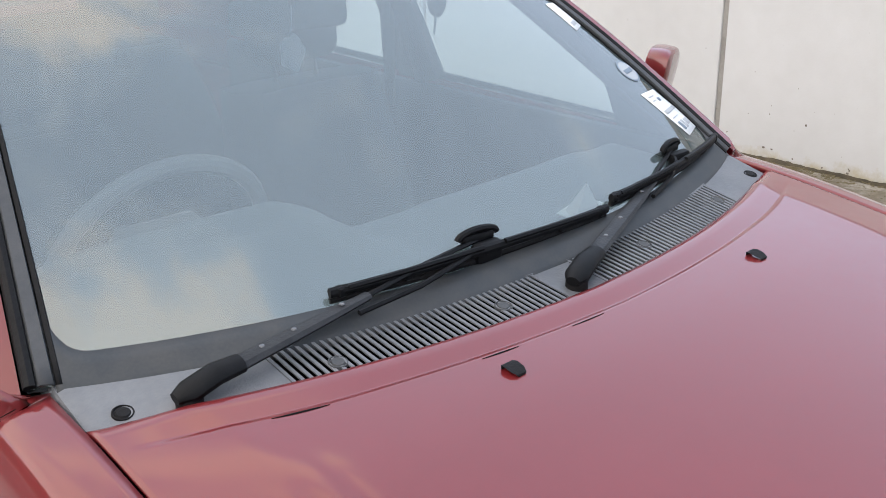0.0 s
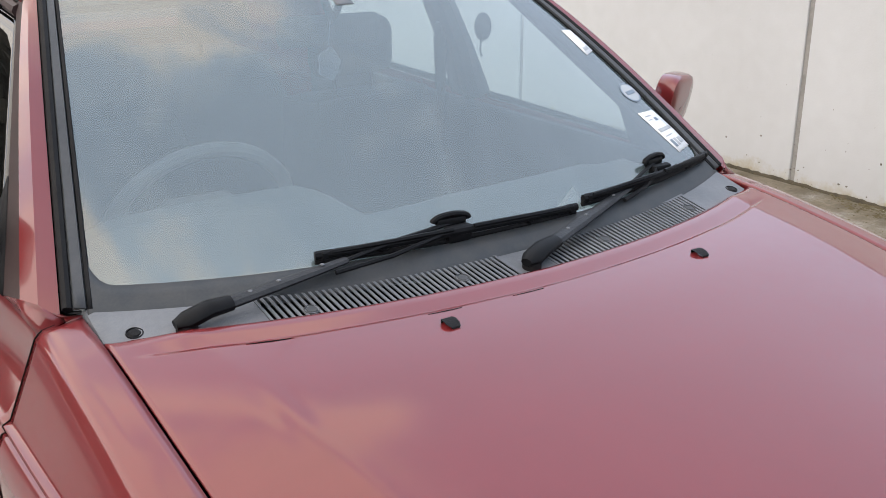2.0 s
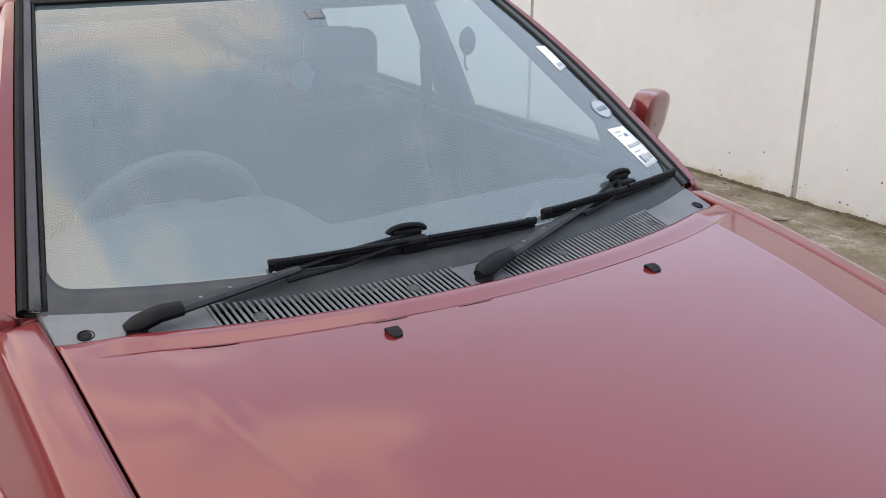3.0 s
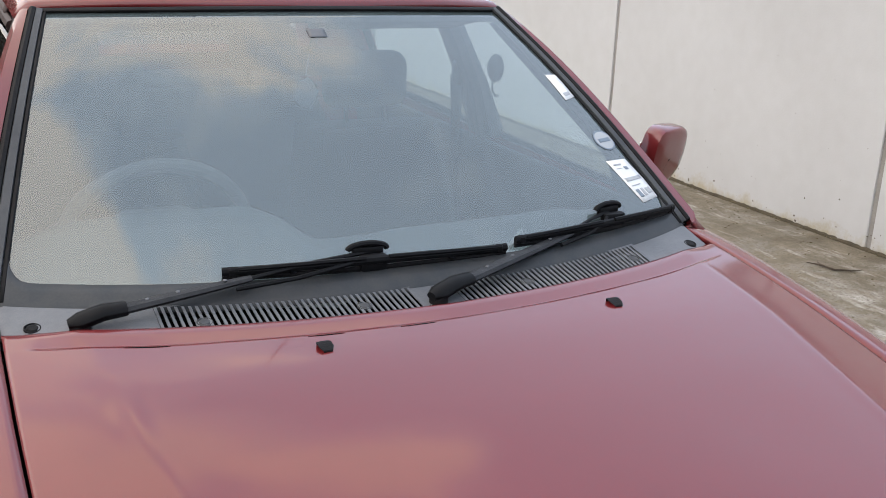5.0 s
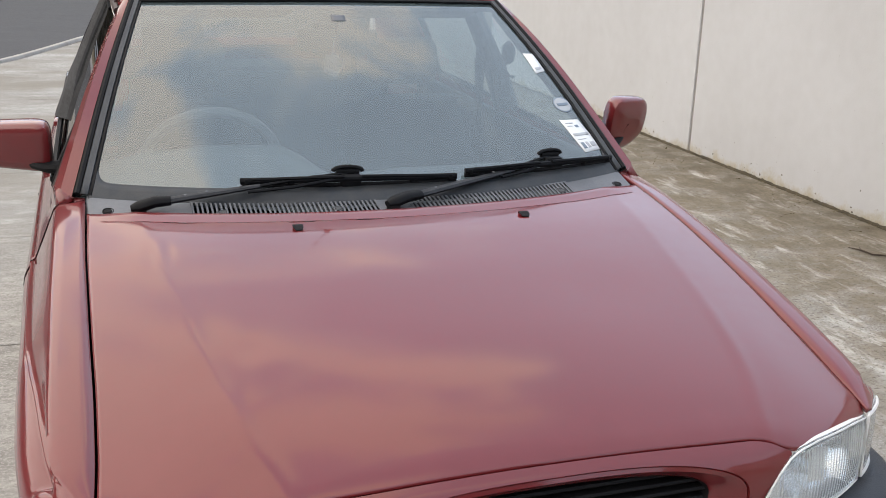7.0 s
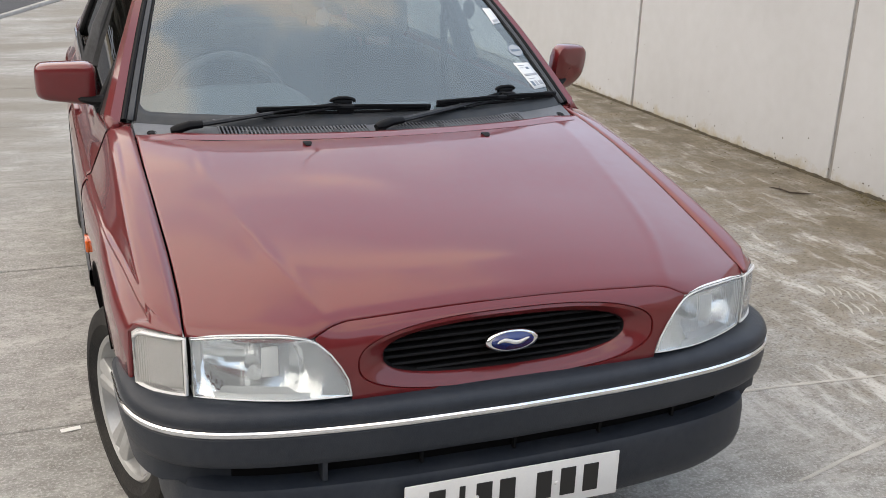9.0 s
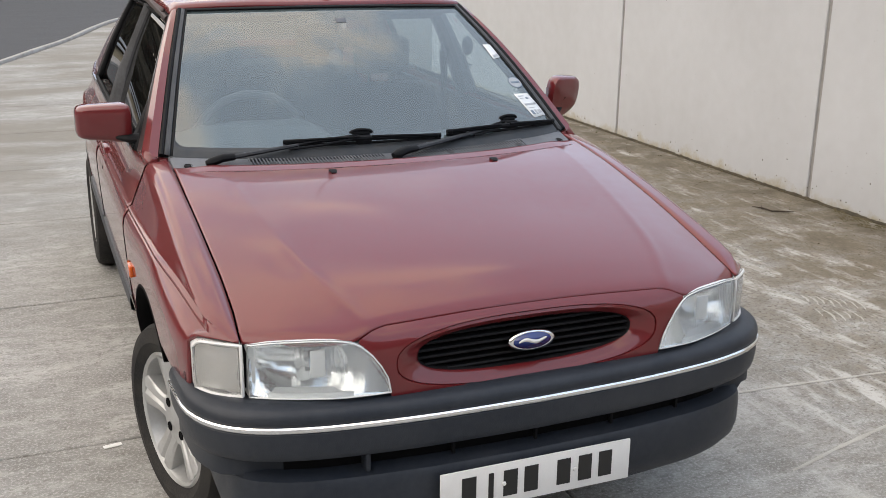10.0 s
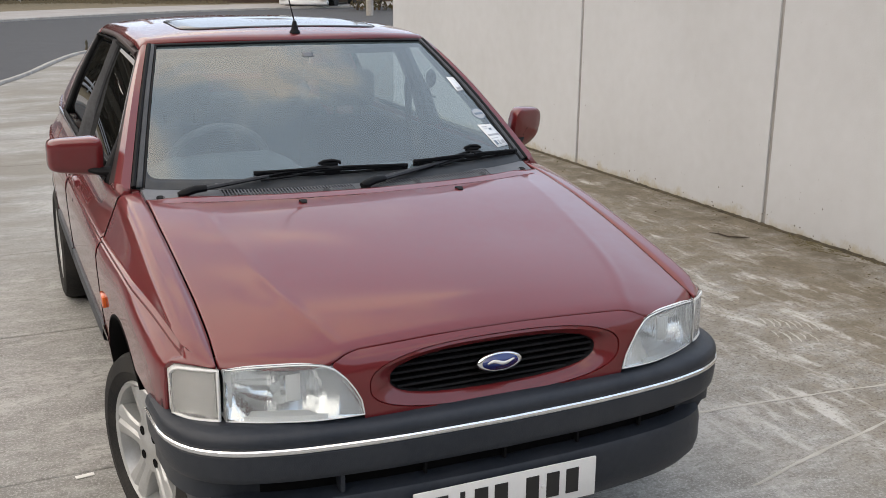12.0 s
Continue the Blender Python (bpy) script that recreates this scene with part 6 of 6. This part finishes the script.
PERMIT = [(0.838, 0.243), (0.935, 0.236), (0.962, 0.086), (0.866, 0.080)]
decal("permit_label", PERMIT, LABEL_WHITE, windscreen, "white permit label with grey print")
for u0, u1, v0, v1, m in ((0.15, 0.55, 0.10, 0.13, STICKER_GREY), (0.15, 0.40, 0.20, 0.22, STICKER_GREY), (0.55, 0.72, 0.18, 0.26, PALE_BLUE), (0.10, 0.92, 0.44, 0.52, STICKER_GREY), (0.15, 0.60, 0.62, 0.64, STICKER_GREY), (0.12, 0.30, 0.72, 0.90, PALE_BLUE), (0.38, 0.52, 0.72, 0.90, STICKER_GREY), (0.60, 0.85, 0.74, 0.88, STICKER_GREY)):
    decal("print_bar", sub(PERMIT, u0, u1, v0, v1), m, windscreen, "", 0.0022)
UPPER = [(0.893, 0.622), (0.953, 0.618), (0.944, 0.508), (0.884, 0.498)]
decal("upper_label", UPPER, LABEL_WHITE, windscreen, "small white label")
decal("print_bar", sub(UPPER, 0.2, 0.8, 0.75, 0.88), STICKER_GREY, windscreen, "", 0.0022)
ring = []
for r in (0.0, 0.8, 0.86, 1.0):
    ring.append([on_glass(0.908 + 0.047 * r * math.cos(a), 0.318 + 0.040 * r * math.sin(a), 0.0012) for a in (2 * math.pi * k / 32 for k in range(32))])
disc = part("disc_label", sheet(ring[:3], (0, -1, 1), close_u=True), STICKER_GREY, windscreen, "round grey disc in a pale holder", thick=0.0006)
part("disc_rim", sheet(ring[2:], (0, -1, 1), close_u=True), PALE_BLUE, windscreen, thick=0.0006)
decal("print_bar", [(0.878, 0.325), (0.938, 0.325), (0.938, 0.311), (0.878, 0.311)], PALE_BLUE, windscreen, "", 0.0022)
decal("mirror_pad", [(-0.030, 0.892), (0.042, 0.892), (0.040, 0.850), (-0.030, 0.850)], GREY_PLASTIC, windscreen, "grey mirror pad on the glass", 0.001)

# ---- cabin ----
def dash_z(x, y):
    hood = curve(x, (-0.70, 0.35), (-0.62, 0.62), (-0.54, 0.93), (-0.40, 1.0), (-0.22, 0.97), (-0.15, 0.70), (-0.09, 0.24), (-0.06, 0.06), (0.0, 0.02), (0.3, 0.0))
    z = -0.016 * curve(x, (-0.1, 0.0), (0.02, 0.6), (0.1, 1.0), (0.7, 1.0)) + curve(y, (1.10, 0.90), (1.15, 0.918), (1.20, 0.934), (1.36, 0.948), (1.44, 0.950), (1.49, 0.935), (1.53, 0.880), (1.56, 0.75), (1.57, 0.60))
    up = curve(y, (1.10, 0.0), (1.2, 0.02), (1.30, 0.055), (1.40, 0.09), (1.46, 0.098), (1.50, 0.085), (1.53, 0.02), (1.57, 0.0))
    passenger = 0.016 * curve(x, (0.02, 0), (0.14, 1), (0.52, 1), (0.64, 0), (0.7, 0)) * curve(y, (1.1, 0), (1.33, 0.2), (1.42, 1), (1.5, 0.6), (1.57, 0))
    return z + up * hood + passenger


dash_x = spread(-0.70, 0.70, 71)
dashboard = part("dashboard", sheet([[(x * (1 - 0.06 * max(0, (1.25 - y) / 0.15)), y + 0.13 * (abs(x) / 0.7) ** 2.2 * max(0.35, 1 - (y - 1.12) / 0.6), dash_z(x, y)) for x in dash_x] for y in spread(1.13, 1.57, 48)], (0, -0.3, 1)), DASH, car, "grey moulded dashboard with an instrument hood", sharp=60)
fold = [(0.252, 1.222, 0.935), (0.335, 1.240, 0.938), (0.296, 1.236, 0.990), (0.272, 1.262, 0.938)]
paper = pane_of("paper_card", [Vector(p) for p in fold] + [Vector(p) + Vector((0.002, 0.004, 0.001)) for p in fold],
                [(0, 1, 2), (0, 2, 3), (4, 6, 5), (4, 7, 6), (0, 4, 5, 1), (1, 5, 6, 2), (2, 6, 7, 3), (3, 7, 4, 0)], PAPER, smooth=False)
tagged(paper, "folded white paper lying on the dashboard", "paper")
slip = part("paper_slip", box_bm((0.11, 0.045, 0.002), (0.31, 1.262, dash_z(0.31, 1.25) + 0.008), 0.0006, 1, Matrix.Rotation(0.25, 4, "Z") @ Matrix.Rotation(0.10, 4, "X")), PAPER)
tagged(slip, "flat white paper slip on the dashboard", "paper")

WHEEL_GREY = material("steering_wheel_grey", (0.20, 0.21, 0.22), 0.6, 0, 0.2, 12, (0.16, 0.17, 0.18))
# steering wheel
WC, TILTW = Vector((-0.365, 1.555, 0.945)), radians(24)
sw = Matrix.Translation(WC) @ Matrix.Rotation(TILTW, 4, "X")
rows = []
for i in range(48):
    a = 2 * math.pi * i / 48
    c = Vector((0.183 * math.cos(a), 0, 0.183 * math.sin(a)))
    rows.append([sw @ (c + c.normalized() * 0.0145 * math.cos(b) + Vector((0, 0.0145 * math.sin(b), 0))) for b in (2 * math.pi * k / 10 for k in range(10))])
rows.append(rows[0])
steering = part("steering_wheel", sheet(rows, close_u=True), WHEEL_GREY, car, "grey steering wheel")
hub = box_bm((0.15, 0.05, 0.11), (0, 0.02, 0), 0.02, 3)
hub.transform(sw)
part("hub_pad", hub, WHEEL_GREY, steering)
for a in (math.pi, 0, -math.pi / 2):
    d = Vector((math.cos(a), 0, math.sin(a)))
    part("spoke", tube_bm([sw @ (d * 0.05 + Vector((0, 0.015, 0))), sw @ (d * 0.12 + Vector((0, 0.008, 0))), sw @ (d * 0.18)], 0.016, 8, flat=0.5), WHEEL_GREY, steering)
part("column", tube_bm([sw @ Vector((0, -0.02, 0)), sw @ Vector((0, -0.25, 0))], 0.04, 12), WHEEL_GREY, steering)


def seat(x, y, wide, label, rear=False):
    st = part("seat", box_bm((wide, 0.50, 0.16), (x, y, 0.46), 0.06, 3), CLOTH, car, label)
    top = 1.0 if rear else 1.02
    rows = []
    for k in spread(0, 1, 9):
        z = lerp(0.46, top, k)
        yy = y + 0.22 + 0.14 * k
        w = wide * (0.5 - 0.09 * k ** 3)
        rows.append([(x + u * w, yy + v, z) for u, v in ((-1, -0.03), (-0.8, -0.075), (-0.4, -0.05), (0.4, -0.05), (0.8, -0.075), (1, -0.03), (1, 0.05), (0.6, 0.07), (-0.6, 0.07), (-1, 0.05))])
    b = sheet(rows, close_u=True)
    bmesh.ops.holes_fill(b, edges=[e for e in b.edges if e.is_boundary], sides=0)
    bmesh.ops.recalc_face_normals(b, faces=b.faces)
    part("backrest", b, CLOTH, st, sharp=60)
    for hxx in ((x,) if not rear else (x - 0.35, x + 0.35)):
        part("headrest", box_bm((0.25, 0.09, 0.16), (hxx, y + 0.40, top + 0.12), 0.04, 3), CLOTH, st)
        for s in (-1, 1):
            part("headrest_bar", tube_bm([(hxx + s * 0.06, y + 0.38, top - 0.04), (hxx + s * 0.06, y + 0.40, top + 0.08)], 0.006, 6), BLACK_TRIM, st)
    return st


seat(-0.37, 1.86, 0.50, "dark grey cloth driver's seat")
seat(0.37, 1.86, 0.50, "dark grey cloth passenger seat")
seat(0.0, 2.78, 1.20, "dark grey cloth rear bench", True)
part("parcel_shelf", box_bm((1.16, 0.5, 0.02), (0, 3.50, 0.96), 0.005), CABIN, car, "dark parcel shelf")
part("headliner", sheet([[(x, lerp(roof_front(x) + 0.03, 3.38, k), roof_z(x, lerp(roof_front(x) + 0.03, 3.38, k)) - 0.035) for x in spread(-0.54, 0.54, 13)] for k in spread(0, 1, 12)], (0, 0, -1)), HEADLINER, car, "cloth headliner, coloured dark for cabin shade", thick=0.008)
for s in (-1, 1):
    part("sun_visor", box_bm((0.40, 0.15, 0.018), (s * 0.29, 1.875, 1.338), 0.008, 2, Matrix.Rotation(radians(-12), 4, "X")), HEADLINER, car, "sun visor folded up, coloured dark for cabin shade")
    rows = [[(s * (screen(0.955, k).x - 0.005), screen(0.955, k).y + 0.012, screen(0.955, k).z - 0.012),
             (s * (screen(0.955, k).x + 0.018), screen(0.955, k).y + 0.06, screen(0.955, k).z - 0.01),
             (s * lerp(0.735, 0.560, k), lerp(1.40, 1.90, k), lerp(0.985, 1.350, k))] for k in spread(0, 1, 12)]
    part("pillar_trim", sheet(rows, (-s, 0.4, 0)), CABIN, car, "grey inner pillar trim", thick=0.006)
    pr = [(s * side_x(2.25) - s * 0.105, 2.17, 0.98), (s * 0.70, 2.19, 1.12), (s * 0.64, 2.20, 1.25), (s * 0.585, 2.21, 1.36)]
    part("pillar_inner", tube_bm(pr, 0.05, 8, [0.07, 0.055, 0.05, 0.055], 0.6), CABIN, car, "grey inner door pillar")
    part("belt_anchor", box_bm((0.02, 0.035, 0.07), (s * 0.645, 2.22, 1.155), 0.006), BLACK_TRIM, car)
    part("seat_belt", tube_bm([(s * 0.645, 2.22, 1.15), (s * 0.66, 2.24, 0.9), (s * 0.68, 2.22, 0.6)], 0.02, 6, flat=0.15), BLACK_TRIM, car, "black seat belt")

rear_mirror = part("rear_view_mirror", box_bm((0.235, 0.035, 0.066), (0.025, 1.735, 1.268), 0.016, 3, Matrix.Rotation(radians(-8), 4, "Z")), CABIN, car, "dark interior mirror on a stem")
part("stem", tube_bm([(0.006, 1.648, 1.335), (0.008, 1.665, 1.318), (0.018, 1.715, 1.290)], 0.008, 8), BLACK_TRIM, rear_mirror)
crest = []
for i in range(40):
    a = 2 * math.pi * i / 40
    r = 1 + 0.08 * math.cos(5 * a) + 0.05 * math.sin(9 * a + 1)
    crest.append((0.025 * r * math.cos(a), 0.031 * r * math.sin(a) * (1.0 if math.sin(a) > 0 else 1.15)))
vs = [(0.0 + x, 1.692, 1.205 + z) for x, z in crest] + [(0.0 + x, 1.697, 1.205 + z) for x, z in crest]
fs = [tuple(range(40)), tuple(reversed(range(40, 80)))] + [(i, 40 + i, 40 + (i + 1) % 40, (i + 1) % 40) for i in range(40)]
fresh = pane_of("air_freshener", vs, fs, PALE_BLUE, smooth=False)
tagged(fresh, "pale blue card air freshener hanging from the mirror", "air freshener")
cord = part("cord", tube_bm([(0.0, 1.694, 1.243), (0.006, 1.700, 1.27), (0.016, 1.712, 1.292)], 0.0012, 5), PALE_BLUE, fresh)

convex = part("convex_mirror", lathe([(0, 0.014), (0.02, 0.012), (0.038, 0.004), (0.044, -0.004), (0.042, -0.008), (0, -0.008)], (0, 0, 0), "y", 28, -1, False), BLACK_TRIM, None)
convex.matrix_basis = Matrix.Translation((0.70, 2.088, 1.185)) @ Matrix.Rotation(radians(-35), 4, "Z") @ Matrix.Diagonal((0.55, 1, 0.9, 1))
tagged(convex, "small round extra mirror on a curved black stalk", "mirror")
part("stalk", tube_bm([(0.0, -0.01, -0.01), (-0.01, -0.012, -0.04), (-0.012, 0.0, -0.07), (-0.006, 0.05, -0.095), (0.004, 0.10, -0.105)], 0.005, 7), BLACK_TRIM, convex)
